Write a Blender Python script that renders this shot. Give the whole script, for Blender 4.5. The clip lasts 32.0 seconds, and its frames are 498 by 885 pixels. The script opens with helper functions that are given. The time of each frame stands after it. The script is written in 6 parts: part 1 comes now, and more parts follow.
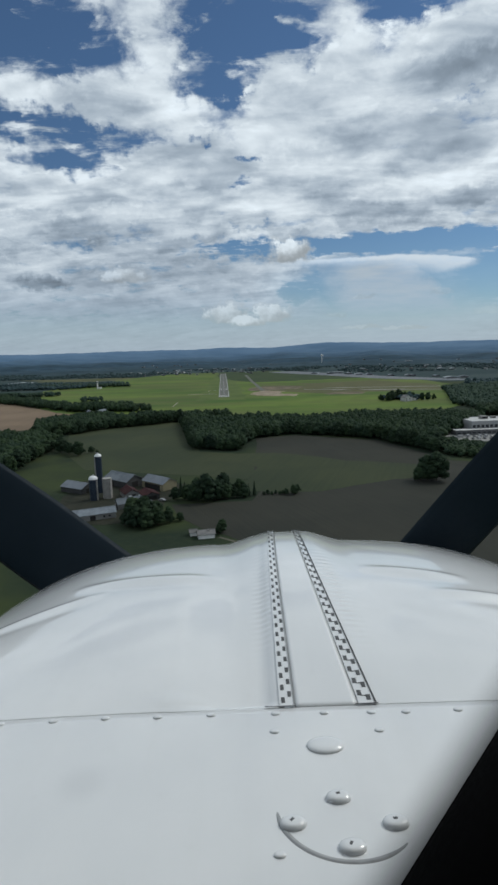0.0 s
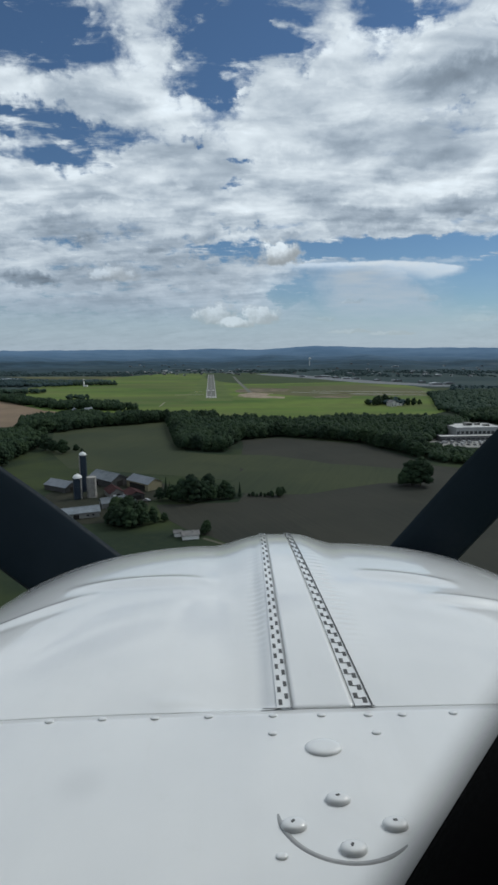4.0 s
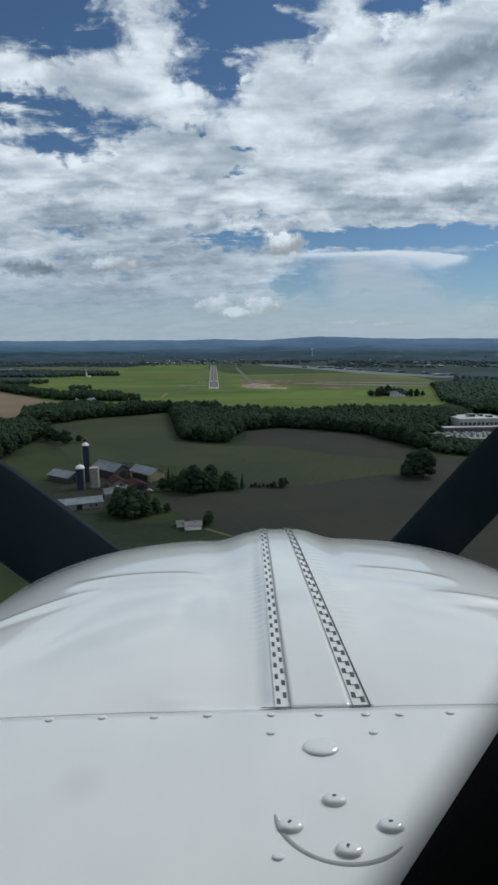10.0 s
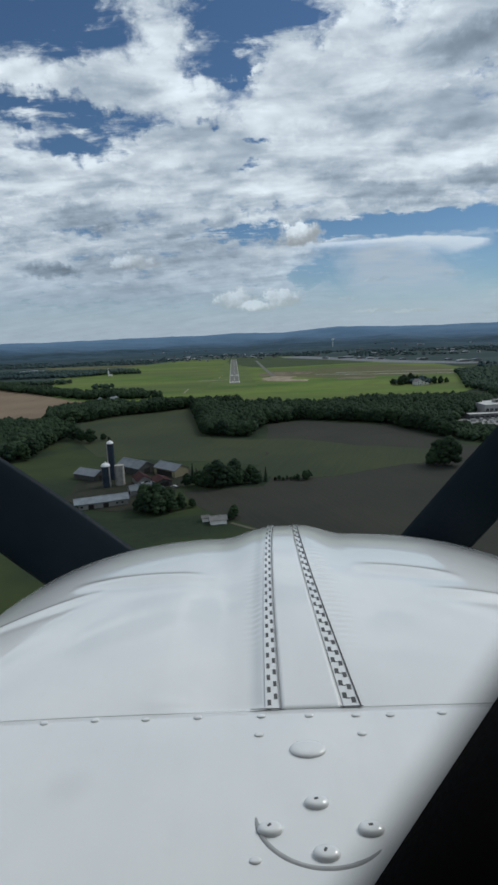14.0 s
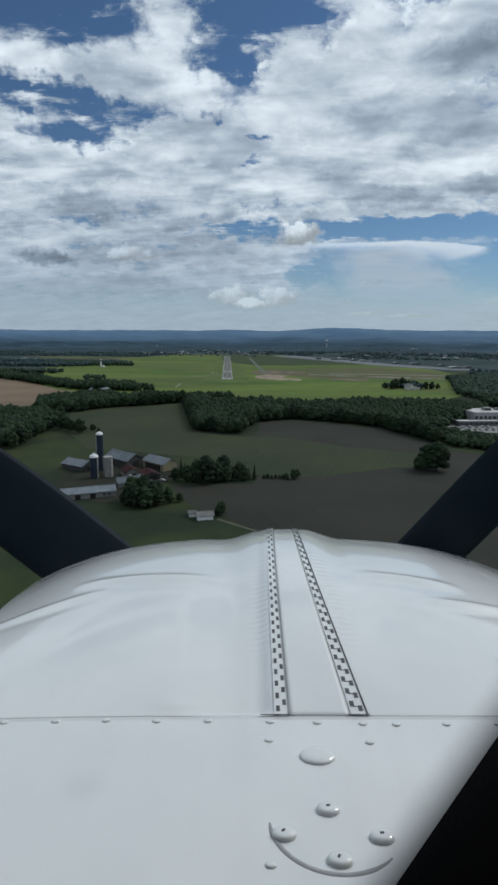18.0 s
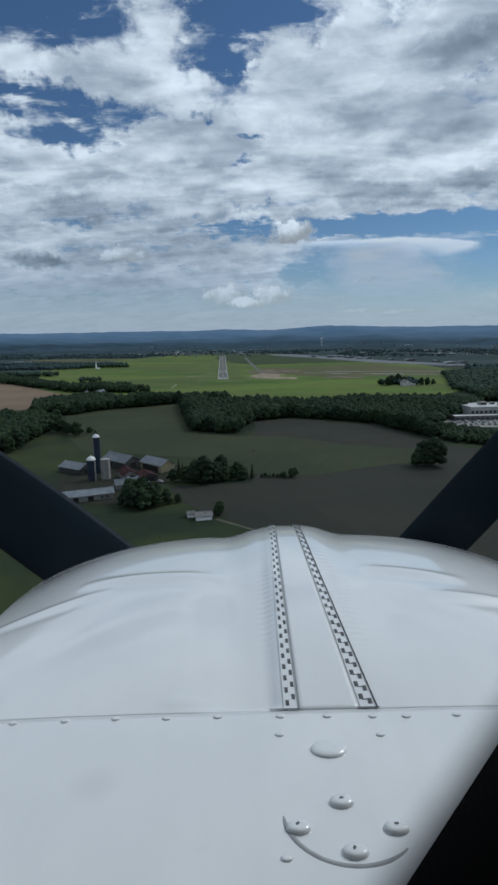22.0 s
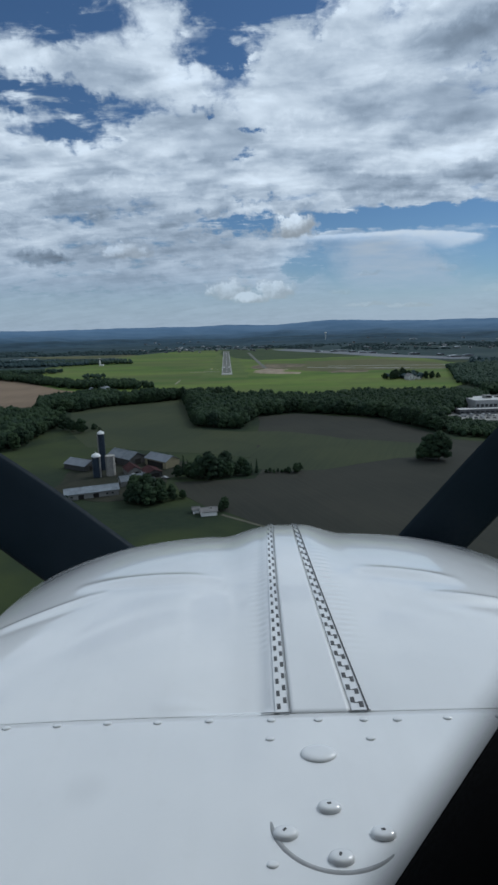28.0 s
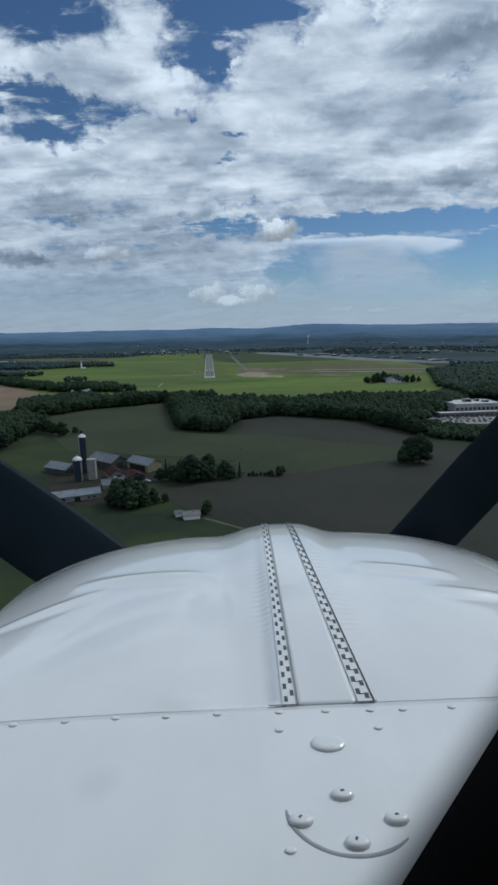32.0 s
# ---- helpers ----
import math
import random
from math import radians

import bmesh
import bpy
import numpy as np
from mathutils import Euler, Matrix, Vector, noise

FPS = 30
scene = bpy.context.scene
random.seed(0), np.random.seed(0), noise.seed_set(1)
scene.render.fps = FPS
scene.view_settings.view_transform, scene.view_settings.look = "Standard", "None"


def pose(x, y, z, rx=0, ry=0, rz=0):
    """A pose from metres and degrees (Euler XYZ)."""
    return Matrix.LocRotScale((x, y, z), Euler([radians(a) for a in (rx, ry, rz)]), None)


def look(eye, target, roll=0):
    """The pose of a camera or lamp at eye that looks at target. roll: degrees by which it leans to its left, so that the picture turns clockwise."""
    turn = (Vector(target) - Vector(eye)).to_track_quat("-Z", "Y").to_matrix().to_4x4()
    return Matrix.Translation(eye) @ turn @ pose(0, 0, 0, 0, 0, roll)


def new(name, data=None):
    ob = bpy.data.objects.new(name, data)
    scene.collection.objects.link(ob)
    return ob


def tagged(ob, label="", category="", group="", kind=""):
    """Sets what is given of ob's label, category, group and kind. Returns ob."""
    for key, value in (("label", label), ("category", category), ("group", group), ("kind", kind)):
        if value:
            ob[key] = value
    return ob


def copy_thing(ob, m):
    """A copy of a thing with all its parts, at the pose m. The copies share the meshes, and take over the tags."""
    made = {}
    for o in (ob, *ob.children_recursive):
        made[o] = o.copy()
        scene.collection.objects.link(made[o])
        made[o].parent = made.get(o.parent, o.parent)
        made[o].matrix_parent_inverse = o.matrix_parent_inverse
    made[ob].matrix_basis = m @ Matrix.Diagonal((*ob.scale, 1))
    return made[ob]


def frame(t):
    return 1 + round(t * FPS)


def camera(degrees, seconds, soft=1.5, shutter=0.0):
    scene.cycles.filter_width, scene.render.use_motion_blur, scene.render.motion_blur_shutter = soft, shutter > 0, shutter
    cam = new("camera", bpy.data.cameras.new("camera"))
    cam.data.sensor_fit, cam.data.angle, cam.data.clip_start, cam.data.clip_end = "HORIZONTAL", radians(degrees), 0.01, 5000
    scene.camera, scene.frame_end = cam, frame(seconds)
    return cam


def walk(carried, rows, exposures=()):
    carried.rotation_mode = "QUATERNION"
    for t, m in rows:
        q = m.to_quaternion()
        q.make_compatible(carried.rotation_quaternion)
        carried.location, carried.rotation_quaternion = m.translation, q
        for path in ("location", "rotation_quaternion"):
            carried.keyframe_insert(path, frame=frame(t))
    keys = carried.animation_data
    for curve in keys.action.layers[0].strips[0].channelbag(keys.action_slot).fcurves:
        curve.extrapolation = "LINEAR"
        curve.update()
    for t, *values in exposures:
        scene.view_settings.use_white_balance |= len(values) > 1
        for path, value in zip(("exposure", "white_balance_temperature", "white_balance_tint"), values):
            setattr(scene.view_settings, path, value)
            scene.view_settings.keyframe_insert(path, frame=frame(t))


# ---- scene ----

# ---- camera: held in the cockpit, over the nose of the aircraft ----
cam = camera(50.0, 32.0, soft=2.8)
AT_X, AT_Y, EYE = -10.6, 93.5, 90.8  # where the aircraft hangs over the land
ROWS = [
    (0.0, 0.0119, 0.0003, -0.0103, 0.96, -9.85, 1.52),
    (0.5, -0.0001, -0.0031, -0.0063, 0.57, -9.61, 1.42),
    (1.0, -0.0027, 0.0013, -0.0048, 0.29, -10.00, 0.55),
    (1.5, 0.0134, -0.0007, -0.0087, 0.12, -9.72, 1.00),
    (2.0, 0.0079, -0.0026, -0.0029, -0.11, -9.71, 0.91),
    (2.5, -0.0035, -0.0001, -0.0065, -0.12, -9.93, 0.62),
    (3.0, -0.0040, -0.0000, -0.0112, -0.19, -9.78, 0.65),
    (3.5, -0.0038, -0.0022, -0.0103, -0.50, -9.63, 0.13),
    (5.5, 0.0079, 0.0017, -0.0033, 0.64, -10.20, 0.59),
    (6.0, 0.0137, 0.0003, 0.0005, 0.53, -10.33, 1.09),
    (6.5, 0.0087, -0.0014, 0.0052, 0.45, -10.51, 1.57),
    (7.0, 0.0017, 0.0014, 0.0062, 0.48, -10.91, 0.91),
    (7.5, 0.0076, 0.0010, 0.0034, 0.18, -10.68, 1.32),
    (8.0, 0.0132, 0.0010, -0.0026, 0.11, -10.48, 1.95),
    (8.5, 0.0074, 0.0008, -0.0005, 0.28, -10.62, 1.57),
    (9.0, 0.0090, 0.0013, 0.0011, 0.42, -10.67, 1.22),
    (9.5, 0.0057, 0.0022, 0.0070, 0.07, -10.65, 0.42),
    (10.0, -0.0000, 0.0003, 0.0001, -0.00, -10.67, 0.04),
    (10.5, -0.0074, 0.0017, -0.0045, 0.15, -10.78, -0.06),
    (11.0, -0.0179, -0.0031, 0.0098, 0.05, -10.77, -1.21),
    (11.5, -0.0078, -0.0007, 0.0046, -0.13, -10.82, -0.37),
    (12.0, -0.0104, 0.0019, 0.0006, -0.18, -11.20, -0.34),
    (12.5, 0.0036, -0.0003, 0.0080, 0.53, -11.33, 0.84),
    (13.0, 0.0153, 0.0002, 0.0227, 0.90, -11.67, 1.06),
    (13.5, 0.0374, 0.0050, 0.0133, 1.58, -11.83, 2.04),
    (14.0, 0.0371, 0.0029, 0.0080, 2.04, -11.33, 2.24),
    (14.5, 0.0434, 0.0042, -0.0046, 3.17, -11.07, 3.64),
    (16.5, 0.0078, 0.0004, 0.0032, 2.02, -11.07, 1.04),
    (17.0, -0.0057, -0.0024, 0.0043, 1.61, -11.07, -0.09),
    (17.5, 0.0076, 0.0005, 0.0144, 1.43, -11.46, -0.09),
    (18.0, 0.0088, -0.0034, 0.0214, 1.48, -11.63, -0.41),
    (18.5, 0.0092, -0.0021, 0.0288, 1.81, -12.01, -0.31),
    (19.0, 0.0212, 0.0007, 0.0203, 2.08, -12.16, 0.08),
    (19.5, 0.0185, 0.0021, 0.0122, 2.31, -12.18, 0.13),
    (20.0, 0.0103, 0.0006, 0.0148, 2.47, -12.04, 0.08),
    (20.5, 0.0050, -0.0021, 0.0165, 1.80, -11.93, -0.06),
    (21.0, 0.0041, -0.0024, 0.0192, 1.22, -11.81, 0.22),
    (21.5, 0.0004, -0.0042, 0.0152, 1.16, -11.90, 0.97),
    (22.0, 0.0025, -0.0030, 0.0168, 0.93, -11.70, 0.71),
    (22.5, 0.0259, -0.0006, 0.0109, 0.75, -11.64, 1.52),
    (23.0, 0.0229, 0.0001, 0.0031, 1.18, -11.31, 1.73),
    (23.5, 0.0009, -0.0035, 0.0078, 1.64, -10.97, 0.52),
    (24.0, 0.0060, -0.0030, 0.0032, 1.84, -10.73, 0.07),
    (24.5, 0.0213, 0.0000, 0.0019, 1.58, -11.03, 0.34),
    (26.5, -0.0139, -0.0080, 0.0221, 1.19, -11.80, -0.63),
    (27.0, -0.0030, -0.0079, 0.0258, 0.97, -11.99, -0.21),
    (27.5, 0.0134, -0.0061, 0.0258, 0.98, -12.12, 0.49),
    (28.0, 0.0169, -0.0003, 0.0250, 1.29, -12.19, 1.29),
    (28.5, 0.0170, -0.0060, 0.0230, 1.46, -12.28, 1.76),
    (29.0, 0.0191, -0.0065, 0.0330, 1.42, -12.45, 1.78),
    (29.5, 0.0158, -0.0055, 0.0250, 1.10, -12.33, 1.41),
    (30.0, 0.0036, -0.0089, 0.0308, 0.95, -12.25, 1.15),
    (30.5, -0.0036, -0.0109, 0.0346, 0.75, -12.39, 1.18),
    (31.0, -0.0041, -0.0091, 0.0320, 0.10, -12.29, 0.78),
    (31.5, -0.0056, -0.0058, 0.0179, -0.32, -12.11, 0.59),
    (32.0, -0.0065, -0.0078, 0.0192, -0.52, -11.88, 0.94),
]
# the phone darkens and cools its picture a little over the shaded fields
EXPOSURES = [(0.0, 0.05, 6180, 6), (12.0, 0.02, 6120, 6), (19.0, -0.01, 6000, 6), (22.0, -0.10, 5800, 6), (24.5, -0.15, 5700, 6), (28.0, -0.08, 5720, 6), (32.0, -0.08, 5720, 6)]
walk(cam, [(t, pose(AT_X + x, AT_Y + y, EYE + z, 90 + pitch, roll, yaw)) for t, x, y, z, yaw, pitch, roll in ROWS], EXPOSURES)

# ---- world: blue sky under a broken cloud deck, and the sun ----
SUN_AZ, SUN_EL = 62.0, 46.0  # degrees right of the flight, degrees up


class Nodes:
    """Small helper to write node trees as expressions."""

    def __init__(self, tree):
        self.t = tree

    def add(self, kind, **props):
        n = self.t.nodes.new(kind)
        for k, v in props.items():
            if k == "operation":
                n.operation = v
            elif k == "interpolation":
                n.interpolation_type = v
            elif k == "data":
                n.data_type = v
            elif k == "blend":
                n.blend_type = v
            elif k == "dims":
                n.noise_dimensions = v
        return n

    def put(self, socket, value):
        if isinstance(value, bpy.types.NodeSocket):
            self.t.links.new(value, socket)
        elif value is not None:
            socket.default_value = value

    def math(self, op, a, b=None, c=None, clamp=False):
        n = self.add("ShaderNodeMath", operation=op)
        n.use_clamp = clamp
        for i, v in enumerate((a, b, c)):
            self.put(n.inputs[i], v)
        return n.outputs[0]

    def vec(self, op, a, b=None):
        n = self.add("ShaderNodeVectorMath", operation=op)
        self.put(n.inputs[0], a)
        self.put(n.inputs[1], b)
        return n.outputs["Value"] if op in ("LENGTH", "DOT_PRODUCT", "DISTANCE") else n.outputs[0]

    def ramp(self, v, lo, hi, a=0.0, b=1.0, smooth=True):
        n = self.add("ShaderNodeMapRange", interpolation="SMOOTHSTEP" if smooth else "LINEAR")
        for i, x in enumerate((v, lo, hi, a, b)):
            self.put(n.inputs[i], x)
        return n.outputs[0]

    def noise(self, vector, scale, detail=4.0, rough=0.5, distort=0.0):
        n = self.add("ShaderNodeTexNoise")
        self.put(n.inputs["Vector"], vector)
        for k, v in (("Scale", scale), ("Detail", detail), ("Roughness", rough), ("Distortion", distort)):
            n.inputs[k].default_value = v
        return n.outputs["Fac"]

    def mix(self, fac, a, b, blend="MIX"):
        n = self.add("ShaderNodeMix", data="RGBA", blend=blend)
        self.put(n.inputs[0], fac)
        self.put(n.inputs[6], a)
        self.put(n.inputs[7], b)
        return n.outputs[2]

    def xyz(self, x, y, z):
        n = self.add("ShaderNodeCombineXYZ")
        for i, v in enumerate((x, y, z)):
            self.put(n.inputs[i], v)
        return n.outputs[0]

    def split(self, v):
        n = self.add("ShaderNodeSeparateXYZ")
        self.put(n.inputs[0], v)
        return n.outputs


world = bpy.data.worlds.new("sky")
scene.world = world
world.use_nodes = True
world.node_tree.nodes.clear()
W = Nodes(world.node_tree)
sky = W.add("ShaderNodeTexSky")
sky.sky_type, sky.sun_disc = "NISHITA", False
sky.sun_elevation, sky.sun_rotation = radians(SUN_EL), radians(SUN_AZ)
sky.altitude, sky.air_density, sky.dust_density, sky.ozone_density = 200, 1.0, 0.15, 3.0
sky_bg = W.add("ShaderNodeBackground")
W.put(sky_bg.inputs["Color"], W.mix(1.0, sky.outputs[0], (0.88, 0.99, 1.08, 1.0), "MULTIPLY"))
sky_bg.inputs["Strength"].default_value = 0.055

d = W.add("ShaderNodeTexCoord").outputs["Generated"]
dx, dy, dz = W.split(d)
az = W.math("MULTIPLY", W.math("ARCTAN2", dx, dy), 57.2958)
el = W.math("MULTIPLY", W.math("ARCSINE", dz), 57.2958)
# cloud deck seen in perspective: the plane of the clouds, slightly curved towards the horizon
den = W.math("ADD", W.math("MAXIMUM", dz, 0.0), 0.20)
deck = W.xyz(W.math("DIVIDE", dx, den), W.math("DIVIDE", dy, den), 0.0)
big = W.noise(deck, 1.5, 3.0, 0.5)
fine = W.noise(deck, 5.2, 6.0, 0.58, 0.35)
wisp = W.noise(W.vec("MULTIPLY", deck, (6.0, 12.0, 1.0)), 1.0, 4.0, 0.55)
# ragged edges for the single clouds: angles pushed about by noise
warp_u = W.math("MULTIPLY", W.math("SUBTRACT", W.noise(W.xyz(az, el, 3.0), 0.55, 6.0, 0.62), 0.5), 5.0)
warp_v = W.math("MULTIPLY", W.math("SUBTRACT", W.noise(W.xyz(az, el, 9.0), 0.55, 6.0, 0.62), 0.5), 3.4)
au, ev = W.math("ADD", az, warp_u), W.math("ADD", el, warp_v)
ang = W.xyz(au, ev, 0.0)
ang_soft = W.xyz(W.math("ADD", az, W.math("MULTIPLY", warp_u, 0.35)), W.math("ADD", el, W.math("MULTIPLY", warp_v, 0.35)), 0.0)


def blob(a, e, ra, re, edge=0.55, where=None):
    """1 inside an ellipse round azimuth a and elevation e, falling to 0 at its rim."""
    v = W.vec("DIVIDE", W.vec("SUBTRACT", where or ang, (a, e, 0.0)), (ra, re, 1.0))
    return W.ramp(W.vec("LENGTH", v), edge, 1.25, 1.0, 0.0)


def total(items):
    out = None
    for weight, v in items:
        v = W.math("MULTIPLY", v, weight)
        out = v if out is None else W.math("ADD", out, v)
    return out


# clear gaps and thick parts of the deck, as a soft field that the cloud texture then frays
gaps = total([
    (1.25, blob(-20.5, 27.0, 9.5, 3.6, 0.15, ang_soft)), (1.25, blob(-0.6, 28.0, 9.0, 4.2, 0.15, ang_soft)),
    (0.80, blob(-21.5, 20.4, 7.5, 1.9, 0.10)), (0.66, blob(-14.5, 19.4, 6.5, 1.4, 0.10)), (0.72, blob(-17.0, 17.6, 5.0, 1.4, 0.1)),
    (0.60, blob(-3.0, 23.4, 6.0, 1.2, 0.1)), (0.80, blob(-4.6, 19.6, 1.4, 0.8, 0.1)), (0.75, blob(-0.3, 18.1, 1.9, 0.8, 0.1)), (0.7, blob(-0.9, 16.0, 1.9, 0.7, 0.1)),
    (0.9, blob(-2.0, 10.2, 6.5, 1.1, 0.1)), (0.9, blob(5.0, 10.0, 4.5, 1.0, 0.3, ang_soft)), (0.5, blob(-1.0, 12.2, 3.5, 0.5, 0.1)), (0.45, blob(-17.0, 10.6, 4.0, 0.6, 0.1)),
    (1.60, blob(15.5, 10.0, 12.5, 1.15, 0.35, ang_soft)), (1.7, blob(25.0, 6.4, 6.0, 3.2, 0.3, ang_soft)), (0.9, blob(5.3, 5.9, 3.8, 1.5, 0.2)),
    (0.65, blob(15.0, 28.4, 6.0, 1.5, 0.1)), (0.45, blob(20.5, 21.3, 2.2, 0.6, 0.1)),
])
thick = total([
    (0.7, blob(9.0, 22.5, 12.0, 4.5, 0.2)), (0.6, blob(14.0, 15.5, 15.0, 4.5, 0.2)), (0.75, blob(-14.0, 22.4, 9.5, 1.5, 0.2)),
    (0.50, blob(-6.0, 16.0, 11.0, 4.2, 0.2)), (0.50, blob(-9.5, 27.0, 3.6, 3.2, 0.2)), (0.35, blob(-21.0, 14.0, 8.0, 2.5, 0.2)),
])
fray = W.noise(deck, 11.0, 6.0, 0.60, 0.5)
# slope of the cloud sheet against the sun: softly lit and shaded flanks
flat = W.vec("MULTIPLY", deck, (1.0, 1.7, 1.0))
swell = W.noise(flat, 4.2, 3.5, 0.50, 0.3)
swell_s = W.noise(W.vec("ADD", flat, (0.045, 0.035, 0.0)), 4.2, 3.5, 0.50, 0.3)
relief = W.math("SUBTRACT", swell, swell_s)
# small rounded puffs, as in a mackerel sky
cell = W.add("ShaderNodeTexVoronoi")
cell.feature = "SMOOTH_F1"
wobble = W.vec("ADD", W.vec("MULTIPLY", deck, (1.0, 1.25, 1.0)), W.xyz(W.math("MULTIPLY", fray, 0.16), W.math("MULTIPLY", fine, 0.22), 0.0))
W.put(cell.inputs["Vector"], wobble)
for k, v in (("Scale", 13.0), ("Smoothness", 0.6), ("Detail", 2.0), ("Roughness", 0.5)):
    cell.inputs[k].default_value = v
puff = W.ramp(cell.outputs["Distance"], 0.12, 0.75, 1.0, 0.0)
cover = W.math("ADD", W.math("MULTIPLY", W.math("SUBTRACT", fine, 0.5), 1.15), W.math("MULTIPLY", W.math("SUBTRACT", big, 0.5), 0.40))
cover = W.math("ADD", cover, W.math("ADD", W.math("MULTIPLY", W.math("SUBTRACT", fray, 0.5), 0.60), W.math("MULTIPLY", W.math("SUBTRACT", puff, 0.5), 0.26)))
cover = W.math("ADD", cover, W.math("MULTIPLY", W.math("MULTIPLY", W.math("SUBTRACT", wisp, 0.5), W.ramp(el, 8.0, 15.0)), 0.34))
cover = W.math("ADD", cover, W.ramp(el, 6.0, 16.0, 0.78, 0.70))
cover = W.math("SUBTRACT", W.math("ADD", cover, W.math("MULTIPLY", thick, 0.42)), W.math("MULTIPLY", gaps, 0.62))
wisp_fine = W.noise(W.vec("ADD", W.vec("MULTIPLY", deck, (8.0, 19.0, 1.0)), W.xyz(W.math("MULTIPLY", fine, 2.2), W.math("MULTIPLY", big, 3.0), 0.0)), 1.0, 6.0, 0.62)
cover = W.math("ADD", cover, W.math("MULTIPLY", W.math("MULTIPLY", W.math("SUBTRACT", wisp_fine, 0.46), W.ramp(gaps, 0.05, 0.9)), 1.5))
deck_mask = W.math("MULTIPLY", W.ramp(cover, 0.18, 0.60), 0.985)
clear = blob(15.5, 6.2, 13.5, 3.6, 0.55, ang_soft)
deck_mask = W.math("MULTIPLY", deck_mask, W.math("SUBTRACT", 1.0, W.math("MULTIPLY", clear, 0.80)))
# the sheet thins out into pale haze near the horizon
low = W.ramp(el, 0.0, 15.0, 1.0, 0.0)
haze = W.math("MULTIPLY", W.ramp(el, -2.0, 11.0, 0.92, 0.0), W.ramp(gaps, 0.2, 1.3, 1.0, 0.25))
haze = W.math("MULTIPLY", haze, W.math("SUBTRACT", 1.0, W.math("MULTIPLY", clear, 0.45)))
mask = W.math("MAXIMUM", W.math("MULTIPLY", deck_mask, W.ramp(el, 0.5, 6.0, 0.35, 1.0)), haze)
# brightness of the deck: sunlit tops, grey undersides, long streaks lower down
body = W.noise(W.vec("MULTIPLY", deck, (1.0, 1.5, 1.0)), 2.9, 6.0, 0.52, 0.4)
streak = W.noise(W.xyz(W.math("MULTIPLY", au, 0.16), W.math("MULTIPLY", ev, 0.70), 2.0), 1.0, 3.0, 0.5)
shade = W.math("ADD", W.math("MULTIPLY", body, 0.65), W.math("MULTIPLY", streak, W.ramp(el, 18.0, 8.0, 0.12, 0.50)))
shade = W.ramp(W.math("DIVIDE", shade, W.ramp(el, 18.0, 8.0, 0.77, 1.15)), 0.34, 0.66, 0.0, 1.0)
shade = W.math("ADD", W.math("MULTIPLY", W.math("SUBTRACT", shade, 0.5), W.ramp(el, 2.5, 11.0, 0.12, 1.0)), 0.5)
grey = total([
    (0.75, blob(21.0, 23.6, 6.5, 1.7, 0.1)), (0.65, blob(13.5, 12.7, 6.5, 1.5, 0.1)), (0.65, blob(22.0, 13.4, 5.0, 1.1, 0.2)), (0.4, blob(7.5, 14.5, 2.6, 1.6, 0.2)),
    (0.75, blob(-21.0, 6.9, 3.6, 0.7, 0.2)), (0.40, blob(-15.0, 11.8, 10.0, 1.8, 0.2)), (0.35, blob(-7.0, 14.6, 5.0, 1.6, 0.2)), (0.35, blob(5.0, 18.4, 5.0, 0.9, 0.2)),
    (0.40, blob(-7.0, 8.0, 12.0, 2.0, 0.1)), (0.25, blob(-14.0, 4.5, 14.0, 1.6, 0.1)), (0.30, blob(-14.0, 10.0, 15.0, 6.0, 0.1, ang_soft)), (0.3, blob(18.0, 17.5, 6.0, 1.0, 0.1)), (0.22, blob(5.5, 19.0, 8.0, 8.0, 0.1)),
])
shade = W.math("ADD", shade, W.math("MULTIPLY", W.math("SUBTRACT", puff, 0.5), W.ramp(el, 4.0, 12.0, 0.10, 0.34)))
lum = W.math("ADD", W.math("MULTIPLY", shade, 0.34), 0.475)
lum = W.math("SUBTRACT", lum, W.ramp(cover, 0.15, 0.55, 0.06, 0.0))
lum = W.math("ADD", lum, W.math("MULTIPLY", relief, W.ramp(el, 2.0, 10.0, 0.12, 0.50)))
lum = W.math("SUBTRACT", lum, W.ramp(cover, 0.75, 1.25, 0.0, 0.10))
lum = W.math("MULTIPLY", lum, W.math("SUBTRACT", 1.0, W.math("MULTIPLY", W.math("MINIMUM", grey, 1.0), 0.45)))
lum = W.math("SUBTRACT", lum, W.math("MULTIPLY", low, 0.19))
cloud_rgb = W.mix(W.ramp(lum, 0.2, 0.75), (0.76, 0.90, 1.08, 1.0), (0.95, 1.0, 1.045, 1.0))

# the anvil: a flat bright rim over a smooth blue-grey body that thins out downwards
rim_line = W.math("ADD", 8.95, W.math("MULTIPLY", W.math("POWER", W.math("MAXIMUM", W.math("SUBTRACT", az, 13.0), 0.0), 2.0), -0.012))
under = W.math("SUBTRACT", rim_line, W.math("ADD", el, W.math("MULTIPLY", warp_v, 0.12)))
column = W.math("MULTIPLY", W.ramp(W.math("ADD", az, W.math("MULTIPLY", warp_u, 0.5)), 5.5, 10.0), W.ramp(W.math("ADD", az, W.math("MULTIPLY", warp_u, 0.9)), W.ramp(el, 3.0, 7.5, 19.0, 15.6), W.ramp(el, 3.0, 7.5, 22.0, 18.4), 1.0, 0.0))
anvil_body = W.math("MULTIPLY", column, W.ramp(under, 0.0, 0.25))
anvil_body = W.math("MULTIPLY", anvil_body, W.ramp(el, 1.5, 5.5, 0.45, 1.0))
anvil_rim = W.math("MULTIPLY", W.ramp(under, -0.05, 0.20), W.ramp(under, 0.25, W.ramp(az, 11.0, 19.0, 1.1, 3.0), 1.0, 0.0))
